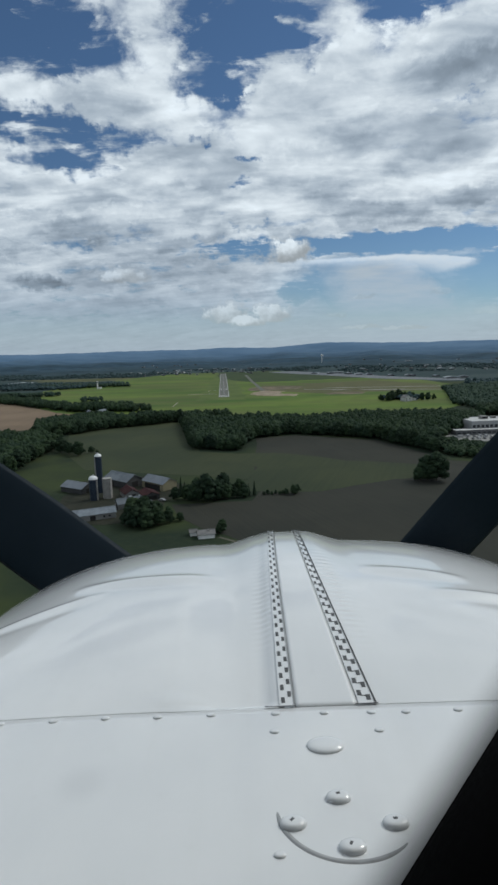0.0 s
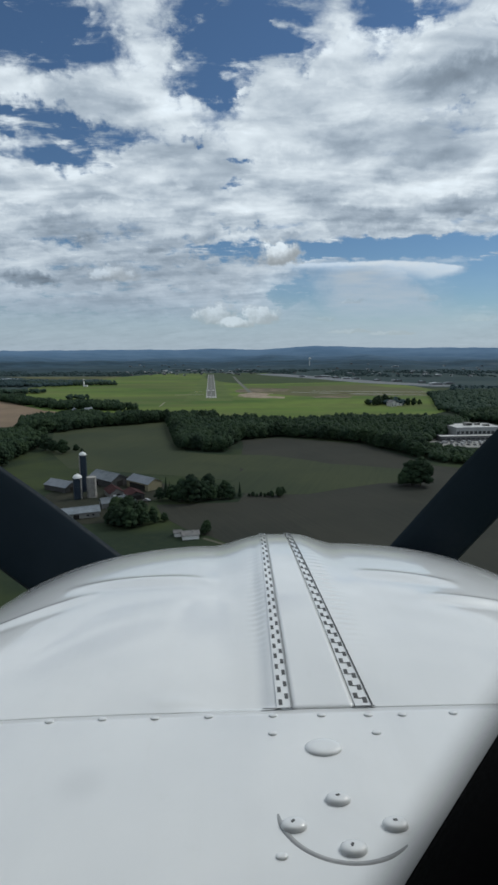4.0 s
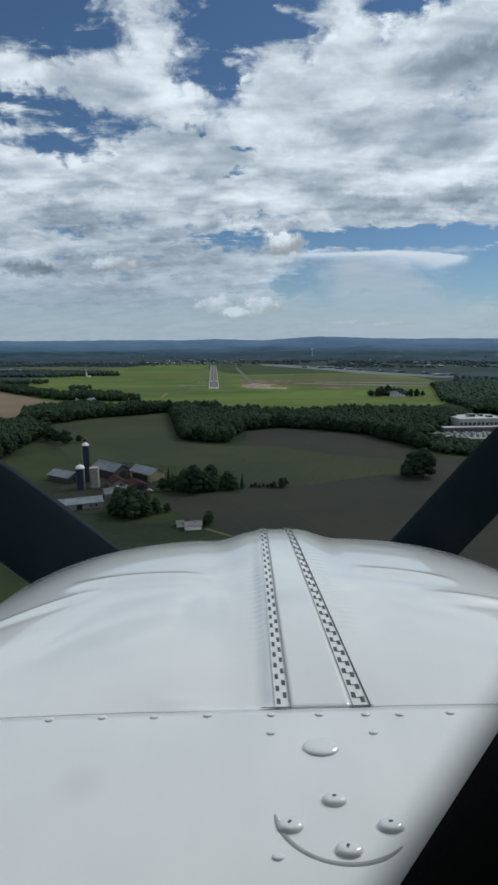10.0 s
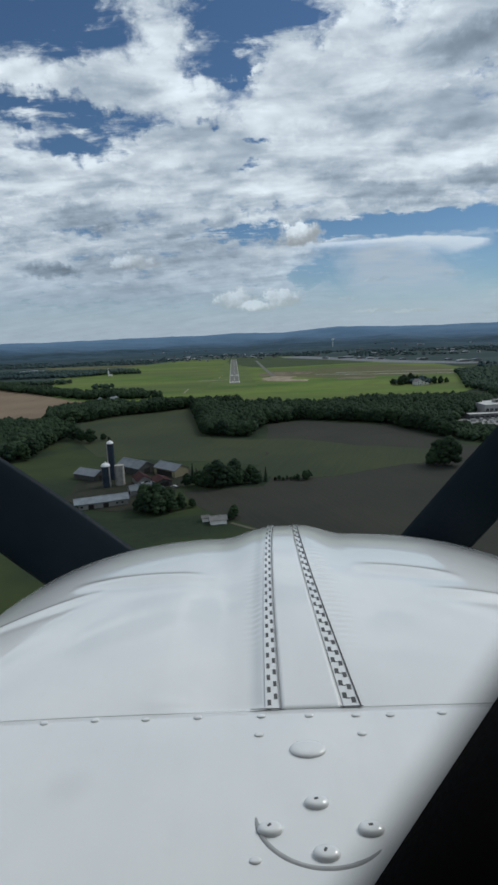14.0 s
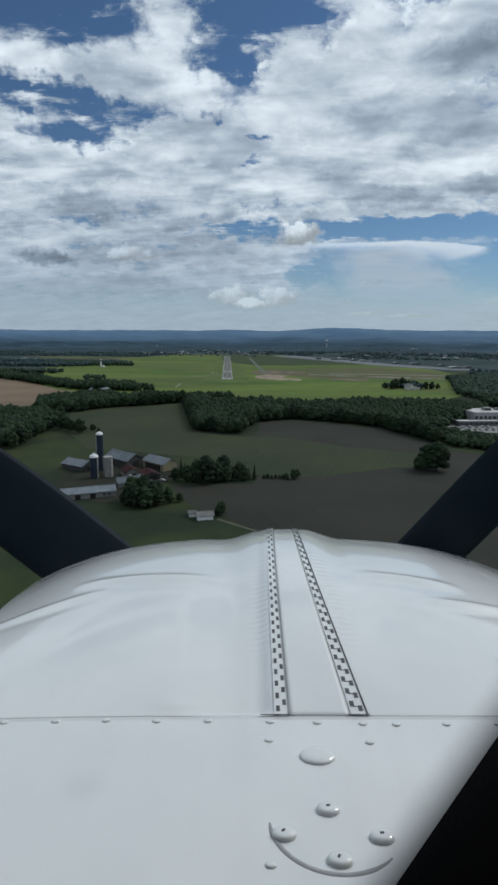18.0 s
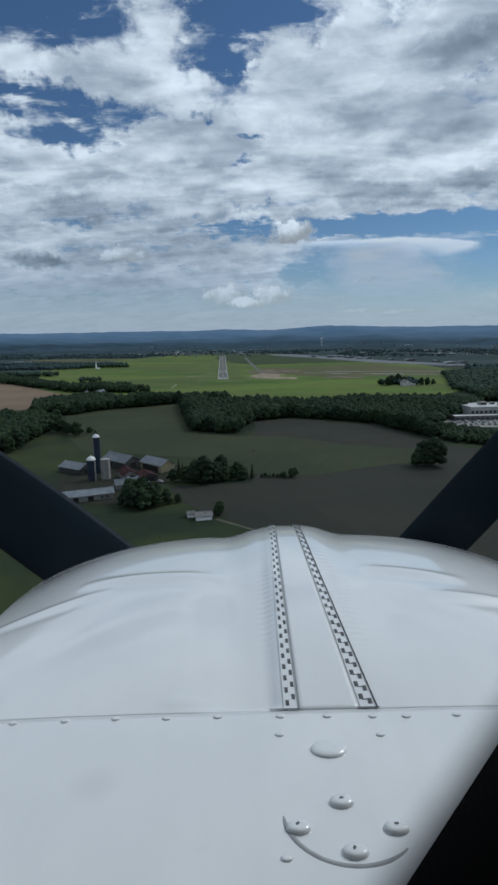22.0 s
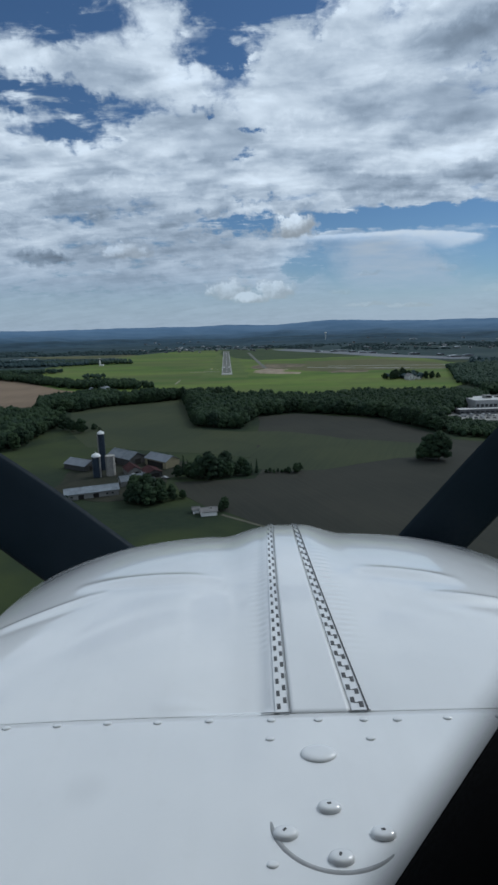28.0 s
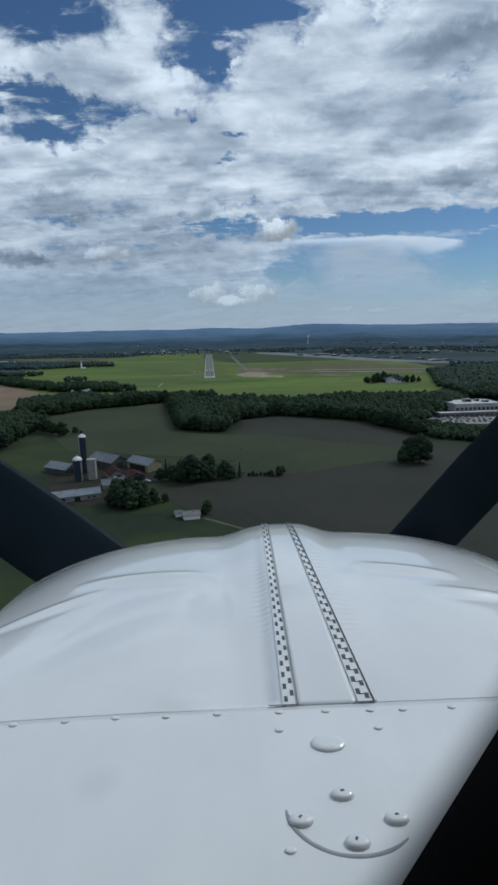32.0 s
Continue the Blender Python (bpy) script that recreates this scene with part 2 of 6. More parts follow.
anvil_rim = W.math("MULTIPLY", anvil_rim, W.math("MULTIPLY", W.ramp(az, 1.5, 6.0), W.ramp(W.math("ADD", az, W.math("MULTIPLY", warp_u, 0.5)), 20.8, 22.6, 1.0, 0.0)))
keel = W.math("ADD", 5.5, W.math("MULTIPLY", W.math("MAXIMUM", W.math("SUBTRACT", az, 15.0), 0.0), 0.25))
anvil_rim = W.math("MULTIPLY", anvil_rim, W.ramp(W.math("SUBTRACT", W.math("ADD", el, W.math("MULTIPLY", warp_v, 0.2)), keel), 0.0, 0.9))
rim = anvil_rim
# heaped clouds with lit, knobbly heads and soft grey feet
knob = W.noise(W.xyz(az, el, 5.0), 1.1, 4.0, 0.55)
heaps = [(3.4, 9.75, 2.4, 1.45), (-3.4, 3.7, 2.6, 1.2), (-0.9, 3.0, 2.2, 0.7), (1.6, 3.6, 2.6, 1.05), (8.2, 3.3, 1.2, 0.35), (23.1, 3.15, 1.4, 0.42), (-13.4, 7.6, 2.6, 0.9),
         (11.0, 2.0, 2.4, 0.30), (15.0, 1.8, 2.6, 0.25), (11.0, 5.0, 1.6, 0.25), (18.5, 5.2, 1.2, 0.5)]
heap_mask = heap_lit = None
for a, e, ra, re in heaps:
    v = W.vec("DIVIDE", W.vec("SUBTRACT", ang_soft, (a, e, 0.0)), (ra, re, 1.0))
    dist = W.math("ADD", W.vec("LENGTH", v), W.math("MULTIPLY", W.math("SUBTRACT", knob, 0.5), 1.5))
    foot = W.ramp(W.math("SUBTRACT", el, e), -re * 0.92, -re * 0.66)
    m = W.math("MULTIPLY", W.math("MULTIPLY", W.ramp(dist, 0.62, 1.12, 1.0, 0.0), foot), 1.0 if re > 0.6 else 0.5)
    lit = W.math("MULTIPLY", m, W.ramp(W.math("ADD", W.math("SUBTRACT", ev, e), W.math("MULTIPLY", W.math("SUBTRACT", a, az), 0.25)), -re * 0.7, re * 0.8))
    heap_mask = m if heap_mask is None else W.math("MAXIMUM", heap_mask, m)
    heap_lit = lit if heap_lit is None else W.math("MAXIMUM", heap_lit, lit)
heap_mask = W.math("MULTIPLY", heap_mask, W.ramp(W.math("ABSOLUTE", W.math("ADD", az, 13.4)), 2.0, 6.0, 0.50, W.ramp(el, 4.5, 8.5, 0.80, 0.95)))

mask = W.math("MAXIMUM", mask, W.math("MULTIPLY", anvil_body, W.ramp(wisp, 0.3, 0.7, 0.64, 0.82)))
mask = W.math("MAXIMUM", mask, W.math("MULTIPLY", rim, 0.94))
lum = W.math("ADD", W.math("MULTIPLY", lum, W.math("SUBTRACT", 1.0, anvil_body)), W.math("MULTIPLY", anvil_body, 0.47))
lum = W.math("ADD", W.math("MULTIPLY", lum, W.math("SUBTRACT", 1.0, rim)), W.math("MULTIPLY", rim, 0.64))
mask = W.math("MAXIMUM", mask, heap_mask)
heap_lum = W.math("ADD", W.math("MULTIPLY", heap_lit, W.ramp(el, 2.2, 8.5, 0.34, 0.50)), W.ramp(el, 2.0, 8.0, 0.38, 0.30))
lum = W.math("ADD", W.math("MULTIPLY", lum, W.math("SUBTRACT", 1.0, heap_mask)), W.math("MULTIPLY", heap_lum, heap_mask))
lum = W.math("MULTIPLY", lum, 1.08)
cloud_rgb = W.mix(W.ramp(el, 0.0, 9.0, 0.55, 0.0), cloud_rgb, (0.74, 0.90, 1.09, 1.0))
cloud_rgb = W.mix(W.math("MULTIPLY", heap_mask, 0.85), cloud_rgb, (0.96, 1.0, 1.02, 1.0))
cloud_bg = W.add("ShaderNodeBackground")
W.put(cloud_bg.inputs["Color"], cloud_rgb)
W.put(cloud_bg.inputs["Strength"], lum)
sky_mix = W.add("ShaderNodeMixShader")
W.put(sky_mix.inputs[0], W.math("MINIMUM", mask, 1.0))
W.t.links.new(sky_bg.outputs[0], sky_mix.inputs[1])
W.t.links.new(cloud_bg.outputs[0], sky_mix.inputs[2])
W.t.links.new(sky_mix.outputs[0], W.add("ShaderNodeOutputWorld").inputs[0])

sun_data = bpy.data.lights.new("sun", "SUN")
sun_data.energy, sun_data.angle, sun_data.color = 1.68, radians(18.0), (1.0, 0.95, 0.87)
sun = new("sun", sun_data)
sa, se = radians(SUN_AZ), radians(SUN_EL)
sun.matrix_world = look((0, 0, 300), (-math.sin(sa) * math.cos(se) * 100, -math.cos(sa) * math.cos(se) * 100, 300 - math.sin(se) * 100))

# ---- materials ----
def material(name, build, rough=0.6, metal=0.0, coat=0.0, spec=0.5):
    m = bpy.data.materials.new(name)
    m.use_nodes = True
    m.node_tree.nodes.clear()
    n = Nodes(m.node_tree)
    b = n.add("ShaderNodeBsdfPrincipled")
    b.inputs["Roughness"].default_value = rough
    b.inputs["Metallic"].default_value = metal
    b.inputs["Coat Weight"].default_value = coat
    b.inputs["Coat Roughness"].default_value = 0.07
    b.inputs["Specular IOR Level"].default_value = spec
    build(n, b)
    n.t.links.new(b.outputs[0], n.add("ShaderNodeOutputMaterial").inputs[0])
    return m


def coords(n):
    return n.add("ShaderNodeTexCoord").outputs["Object"]


def world_pos(n):
    return n.add("ShaderNodeNewGeometry").outputs["Position"]


def bump(n, b, height, strength, distance):
    k = n.add("ShaderNodeBump")
    k.inputs["Strength"].default_value = strength
    k.inputs["Distance"].default_value = distance
    n.put(k.inputs["Height"], height)
    n.put(b.inputs["Normal"], k.outputs[0])


def rgb(c, k=1.0):
    return (c[0] * k, c[1] * k, c[2] * k, 1.0)


def mottled(name, a, c, size, fine, rough=0.8, metal=0.0, coat=0.0, relief=0.0, random_tone=0.0, spec=0.3):
    """A surface of two tones at two scales; size and fine in metres."""
    def build(n, b):
        p = world_pos(n)
        f = n.ramp(n.noise(p, 1.0 / size, 5.0, 0.6), 0.32, 0.68)
        g = n.noise(p, 1.0 / fine, 4.0, 0.6)
        f = n.math("ADD", n.math("MULTIPLY", f, 0.65), n.math("MULTIPLY", n.ramp(g, 0.3, 0.7), 0.35))
        col = n.mix(f, rgb(a), rgb(c))
        if random_tone:
            r = n.add("ShaderNodeObjectInfo").outputs["Random"]
            col = n.mix(1.0, col, n.mix(r, rgb((1, 1, 1), 1 - random_tone), rgb((1, 1, 1), 1 + random_tone)), "MULTIPLY")
        n.put(b.inputs["Base Color"], col)
        n.put(b.inputs["Roughness"], n.ramp(g, 0.3, 0.7, max(rough - 0.1, 0.02), min(rough + 0.1, 1.0)))
        if relief:
            bump(n, b, g, 0.6, relief)
    return material(name, build, rough, metal, coat, spec)


def striped(name, a, c, pitch, angle, size, rough=0.9):
    """A worked field: rows at a pitch in metres, at an angle in degrees, over larger stains."""
    def build(n, b):
        p = world_pos(n)
        x, y, z = n.split(p)
        ca, sn = math.cos(radians(angle)), math.sin(radians(angle))
        across = n.math("ADD", n.math("MULTIPLY", x, ca), n.math("MULTIPLY", y, sn))
        along = n.math("SUBTRACT", n.math("MULTIPLY", y, ca), n.math("MULTIPLY", x, sn))
        rows = n.noise(n.xyz(n.math("DIVIDE", across, pitch), n.math("DIVIDE", along, pitch * 40), 0.0), 1.0, 3.0, 0.6)
        stain = n.ramp(n.noise(p, 1.0 / size, 5.0, 0.55, 0.4), 0.3, 0.7)
        f = n.math("ADD", n.math("MULTIPLY", n.ramp(rows, 0.3, 0.7), 0.35), n.math("MULTIPLY", stain, 0.65))
        n.put(b.inputs["Base Color"], n.mix(f, rgb(a), rgb(c)))
        bump(n, b, rows, 0.5, 0.25)
    return material(name, build, rough, spec=0.15)


def paint_white(n, b):
    p = coords(n)
    stain = n.ramp(n.noise(p, 5.0, 5.0, 0.6), 0.35, 0.75)
    speck = n.ramp(n.noise(p, 60.0, 3.0, 0.6), 0.60, 0.80)
    streak = n.ramp(n.noise(n.vec("MULTIPLY", p, (30.0, 2.5, 8.0)), 1.0, 4.0, 0.6), 0.45, 0.8)
    col = n.mix(stain, rgb((0.66, 0.67, 0.675)), rgb((0.71, 0.715, 0.715)))
    col = n.mix(n.math("MULTIPLY", streak, 0.10), col, rgb((0.52, 0.52, 0.50)))
    col = n.mix(n.math("MULTIPLY", speck, 0.05), col, rgb((0.40, 0.38, 0.34)))
    # one faint greasy smudge on the deck
    smudge = n.ramp(n.vec("LENGTH", n.vec("SUBTRACT", p, (-0.205, -0.080, 0.010))), 0.004, 0.026, 0.20, 0.0)
    col = n.mix(smudge, col, rgb((0.40, 0.41, 0.42)))
    n.put(b.inputs["Base Color"], col)
    n.put(b.inputs["Roughness"], n.ramp(n.noise(p, 14.0, 4.0, 0.6), 0.3, 0.7, 0.32, 0.46))
    bump(n, b, n.noise(p, 9.0, 3.0, 0.5), 0.12, 0.01)


M_WHITE = material("white_paint", paint_white, 0.32, coat=1.0)
M_PIN = mottled("hinge_shadow_gap", (0.06, 0.062, 0.065), (0.11, 0.112, 0.115), 0.02, 0.003, 0.6)
M_STEEL = mottled("screw_steel", (0.50, 0.51, 0.52), (0.66, 0.66, 0.65), 0.01, 0.002, 0.32, metal=0.6)
# flat grey painted for shade in the plate rim's groove and a hinge gap
M_GROOVE = mottled("groove_shade_grey", (0.26, 0.27, 0.275), (0.36, 0.365, 0.37), 0.03, 0.004, 0.6)
M_BLACK = mottled("black_trim", (0.0015, 0.0015, 0.0017), (0.0030, 0.0028, 0.0028), 0.05, 0.004, 0.9, spec=0.03)
M_CABIN = mottled("dark_cabin_lining", (0.05, 0.05, 0.05), (0.08, 0.078, 0.075), 0.3, 0.02, 0.8)
M_BLADE = mottled("matt_black_blade_paint", (0.004, 0.010, 0.015), (0.009, 0.016, 0.023), 0.25, 0.01, 0.6, spec=0.15)

def meadow(n, b):
    p = world_pos(n)
    f = n.ramp(n.noise(p, 1 / 75.0, 4.0, 0.5, 0.3), 0.38, 0.66)
    g = n.noise(p, 1 / 4.0, 5.0, 0.6)
    # cloud shade over the near land is painted into these dark greens
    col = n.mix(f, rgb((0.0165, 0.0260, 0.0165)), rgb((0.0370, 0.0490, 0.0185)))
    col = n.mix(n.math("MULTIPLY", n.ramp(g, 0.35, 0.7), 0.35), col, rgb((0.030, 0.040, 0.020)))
    n.put(b.inputs["Base Color"], col)
    bump(n, b, g, 0.5, 0.3)


M_GROUND = material("meadow", meadow, 0.95, spec=0.1)
def far_country(n, b):
    p = world_pos(n)
    x, y, z = n.split(p)
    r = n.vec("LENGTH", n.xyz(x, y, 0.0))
    wide = n.xyz(n.math("DIVIDE", x, 240.0), n.math("DIVIDE", y, 110.0), n.math("DIVIDE", z, 60.0))
    f = n.ramp(n.noise(wide, 0.6, 8.0, 0.65, 0.4), 0.36, 0.64)
    g = n.ramp(n.noise(wide, 2.2, 7.0, 0.65), 0.42, 0.62)
    pale = n.ramp(n.noise(n.vec("ADD", wide, (9.0, 0.0, 0.0)), 1.5, 5.0, 0.6), 0.58, 0.66)
    # distance haze is painted in: base colours turn bluer and paler further out
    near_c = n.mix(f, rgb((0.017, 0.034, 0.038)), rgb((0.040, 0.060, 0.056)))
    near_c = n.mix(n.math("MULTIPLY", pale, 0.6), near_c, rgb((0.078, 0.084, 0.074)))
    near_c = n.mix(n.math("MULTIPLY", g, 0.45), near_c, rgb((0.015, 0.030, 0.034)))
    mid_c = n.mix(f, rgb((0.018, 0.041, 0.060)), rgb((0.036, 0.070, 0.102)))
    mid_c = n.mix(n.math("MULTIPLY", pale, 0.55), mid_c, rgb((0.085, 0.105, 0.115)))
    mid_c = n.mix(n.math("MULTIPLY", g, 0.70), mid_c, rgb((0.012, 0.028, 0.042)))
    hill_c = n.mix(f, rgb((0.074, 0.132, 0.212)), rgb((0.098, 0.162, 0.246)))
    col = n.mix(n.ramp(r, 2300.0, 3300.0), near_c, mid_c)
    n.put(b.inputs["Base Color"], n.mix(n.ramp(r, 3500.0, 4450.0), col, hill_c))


M_FARLAND = material("haze_tinted_country", far_country, 0.95, spec=0.1)


def airfield_turf(n, b):
    p = world_pos(n)
    x, y, z = n.split(p)
    strip = n.xyz(n.math("DIVIDE", x, 420.0), n.math("DIVIDE", y, 130.0), 0.0)
    f = n.ramp(n.noise(strip, 1.0, 4.0, 0.6, 0.3), 0.36, 0.64)
    g = n.ramp(n.noise(p, 1 / 38.0, 5.0, 0.6, 0.3), 0.40, 0.72)
    dry = n.ramp(n.noise(n.vec("ADD", strip, (4.0, 9.0, 0.0)), 1.3, 4.0, 0.6), 0.42, 0.62)
    # bright turf, its greens raised further for the sun on the airfield
    col = n.mix(f, rgb((0.054, 0.100, 0.022)), rgb((0.108, 0.152, 0.032)))
    col = n.mix(n.math("MULTIPLY", g, 0.35), col, rgb((0.060, 0.072, 0.026)))
    col = n.mix(n.math("MULTIPLY", dry, 0.50), col, rgb((0.100, 0.098, 0.044)))
    n.put(b.inputs["Base Color"], col)


M_AIRGRASS = material("airfield_grass", airfield_turf, 0.95, spec=0.1)
M_STRIP = mottled("dull_strip_grass", (0.060, 0.092, 0.027), (0.098, 0.122, 0.038), 60.0, 14.0, 0.95, spec=0.1)
M_SAND = mottled("pale_sandy_earth", (0.17, 0.135, 0.095), (0.30, 0.25, 0.19), 18.0, 4.0, 0.95, spec=0.1)
M_APRON = mottled("grey_apron_concrete", (0.105, 0.115, 0.130), (0.155, 0.162, 0.175), 60.0, 9.0, 0.9, spec=0.2)
M_MOWN = mottled("dry_mown_grass", (0.072, 0.078, 0.036), (0.105, 0.098, 0.050), 80.0, 14.0, 0.95, spec=0.1)
# both crop colours are held dark for the cloud shade lying on them
M_SOIL = striped("shaded_crop_field", (0.0205, 0.0225, 0.0180), (0.0330, 0.0330, 0.0255), 2.2, 25.0, 60.0)
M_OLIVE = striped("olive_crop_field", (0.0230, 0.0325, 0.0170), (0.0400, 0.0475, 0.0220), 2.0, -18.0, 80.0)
M_TAN = striped("stubble_field", (0.125, 0.092, 0.062), (0.18, 0.13, 0.088), 3.0, 8.0, 70.0)
M_REDSOIL = mottled("reddish_bare_earth", (0.060, 0.056, 0.036), (0.19, 0.15, 0.11), 30.0, 6.0, 0.95, relief=0.15, spec=0.1)
M_TRACK = mottled("grassy_track", (0.055, 0.058, 0.042), (0.095, 0.092, 0.070), 9.0, 1.0, 0.95, spec=0.1)
M_YARD = mottled("trodden_earth", (0.016, 0.020, 0.014), (0.036, 0.035, 0.026), 10.0, 1.2, 0.95, relief=0.05, spec=0.1)
M_GRAVEL = mottled("pale_gravel", (0.17, 0.145, 0.115), (0.27, 0.24, 0.20), 12.0, 1.2, 0.95, relief=0.05, spec=0.1)
M_ASPHALT = mottled("asphalt", (0.040, 0.042, 0.045), (0.075, 0.077, 0.080), 14.0, 1.0, 0.9, spec=0.2)
M_RUNWAY = mottled("worn_runway_asphalt", (0.085, 0.088, 0.078), (0.125, 0.125, 0.112), 40.0, 5.0, 0.9, spec=0.2)
M_CONCRETE = mottled("pale_concrete", (0.17, 0.168, 0.16), (0.27, 0.265, 0.25), 6.0, 0.6, 0.85)
M_MARK = mottled("white_road_paint", (0.26, 0.26, 0.25), (0.46, 0.46, 0.44), 9.0, 1.5, 0.8)
M_ROOFWHITE = mottled("white_membrane_roof", (0.36, 0.36, 0.35), (0.50, 0.50, 0.49), 14.0, 2.0, 0.7)
M_ROOFGREY = mottled("grey_membrane_roof", (0.21, 0.215, 0.22), (0.29, 0.295, 0.30), 40.0, 6.0, 0.7)
# far walls: distance haze is painted into their bluish tone
M_FARWALL = mottled("hazy_pale_wall", (0.18, 0.20, 0.215), (0.42, 0.44, 0.45), 60.0, 8.0, 0.8, random_tone=0.3)
# tin, blue-grey roof and whitewash colours are dimmed for cloud shade on the farm
M_TIN = mottled("weathered_tin_roof", (0.085, 0.10, 0.115), (0.16, 0.18, 0.20), 4.0, 0.6, 0.55, metal=0.2, random_tone=0.25)
M_BLUEROOF = mottled("blue_grey_metal_roof", (0.105, 0.120, 0.140), (0.165, 0.182, 0.205), 5.0, 0.7, 0.5, metal=0.2)
M_REDROOF = mottled("dull_red_metal_roof", (0.030, 0.015, 0.016), (0.050, 0.024, 0.024), 4.0, 0.5, 0.8, spec=0.05)
M_BARNWHITE = mottled("whitewashed_boards", (0.12, 0.125, 0.12), (0.21, 0.21, 0.20), 2.0, 0.3, 0.85, random_tone=0.1)
M_BARNTAN = mottled("tan_metal_siding", (0.17, 0.155, 0.10), (0.23, 0.205, 0.13), 3.0, 0.4, 0.7)
M_BARNDARK = mottled("dark_stained_boards", (0.030, 0.032, 0.034), (0.060, 0.060, 0.058), 2.0, 0.3, 0.85)
M_OPENING = mottled("deep_shade_interior", (0.010, 0.010, 0.010), (0.020, 0.019, 0.018), 1.0, 0.2, 0.9)
M_SILOBLUE = mottled("dark_blue_glazed_steel", (0.014, 0.022, 0.036), (0.026, 0.038, 0.055), 3.0, 0.4, 0.4)
M_SILOWHITE = mottled("white_silo_dome", (0.48, 0.49, 0.50), (0.66, 0.66, 0.65), 2.0, 0.3, 0.5)
M_STAVE = mottled("concrete_staves", (0.17, 0.165, 0.155), (0.30, 0.29, 0.27), 3.0, 0.4, 0.9)
M_FACADE = mottled("pale_cladding", (0.20, 0.21, 0.215), (0.29, 0.29, 0.29), 8.0, 1.0, 0.7)
M_FACADEDARK = mottled("dark_cladding", (0.075, 0.078, 0.082), (0.11, 0.11, 0.115), 5.0, 0.8, 0.7)
M_GLASS = mottled("dark_window_glass", (0.014, 0.018, 0.022), (0.03, 0.034, 0.038), 2.0, 0.5, 0.08, spec=0.8)
M_HOUSEWHITE = mottled("white_house_siding", (0.46, 0.46, 0.45), (0.62, 0.615, 0.60), 3.0, 0.3, 0.8, random_tone=0.15)
M_SHINGLE = mottled("grey_shingles", (0.10, 0.10, 0.10), (0.18, 0.175, 0.17), 3.0, 0.3, 0.9, random_tone=0.25)
M_CARWHITE = mottled("white_car_paint", (0.26, 0.265, 0.27), (0.33, 0.33, 0.33), 1.0, 0.2, 0.4, coat=0.3)
M_CARDARK = mottled("dark_car_paint", (0.03, 0.035, 0.045), (0.05, 0.055, 0.065), 1.0, 0.2, 0.3, coat=0.6, random_tone=0.5)
M_YELLOW = mottled("yellow_machine_paint", (0.40, 0.26, 0.04), (0.50, 0.34, 0.06), 1.0, 0.2, 0.5)
M_RUBBER = mottled("black_rubber", (0.012, 0.012, 0.012), (0.022, 0.022, 0.022), 0.5, 0.1, 0.9)
M_BARK = mottled("bark", (0.040, 0.030, 0.022), (0.075, 0.058, 0.042), 0.6, 0.1, 0.95)
M_POLE = mottled("weathered_pole_wood", (0.09, 0.075, 0.06), (0.15, 0.13, 0.11), 1.0, 0.1, 0.9)


def foliage(name, a, c):
    def build(n, b):
        p = world_pos(n)
        r = n.add("ShaderNodeObjectInfo").outputs["Random"]
        isl = n.add("ShaderNodeNewGeometry").outputs["Random Per Island"]
        f = n.ramp(n.noise(p, 0.35, 4.0, 0.6), 0.3, 0.7)
        f = n.math("ADD", n.math("MULTIPLY", f, 0.4), n.math("MULTIPLY", isl, 0.35))
        f = n.math("ADD", f, n.math("MULTIPLY", r, 0.25))
        f = n.math("ADD", f, n.math("MULTIPLY", n.math("SUBTRACT", n.noise(p, 0.035, 3.0, 0.6), 0.5), 1.1), clamp=True)
        n.put(b.inputs["Base Color"], n.mix(f, rgb(a), rgb(c)))
        bump(n, b, n.noise(p, 1.4, 5.0, 0.7), 0.7, 0.5)
    return material(name, build, 0.85, spec=0.15)


# leaf greens darkened for cloud shade and blued a little for haze
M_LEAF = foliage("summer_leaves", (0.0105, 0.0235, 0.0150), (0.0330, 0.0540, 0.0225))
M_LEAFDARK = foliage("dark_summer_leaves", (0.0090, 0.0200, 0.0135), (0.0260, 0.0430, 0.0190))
# blue distance haze is mixed into the far leaf colours
M_FARLEAF = foliage("haze_blue_far_leaves", (0.026, 0.046, 0.050), (0.044, 0.070, 0.072))
# darker green: painted cloud shadow on far turf, and dark field strips
M_DARKGRASS = mottled("dark_grass_and_shade", (0.028, 0.046, 0.022), (0.046, 0.062, 0.026), 90.0, 20.0, 0.95, spec=0.1)
# leaf green paled in its base colour for haze over middle distances
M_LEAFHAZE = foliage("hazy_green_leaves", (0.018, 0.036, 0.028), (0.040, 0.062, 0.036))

# ---- builders ----
def part(name, bm, mat, parent=None, label="", smooth=False):
    """Links a bmesh as one mesh object, under a thing or a part if given."""
    me = bpy.data.meshes.new(name)
    bmesh.ops.recalc_face_normals(bm, faces=bm.faces)
    bm.to_mesh(me)
    bm.free()
    if smooth:
        me.polygons.foreach_set("use_smooth", [True] * len(me.polygons))
    me.materials.append(mat)
    ob = new(name, me)
    if parent:
        ob.parent = parent
    if label:
        tagged(ob, label)
    return ob


def share(name, ob, m, parent):
    """Another object on the mesh of ob."""
    o = new(name, ob.data)
    o.parent = parent
    o.matrix_basis = m
    return o


def thing(name, label, category, m=None, group="", kind=""):
    e = new(name)
    if m:
        e.matrix_basis = m
    return tagged(e, label, category, group, kind)


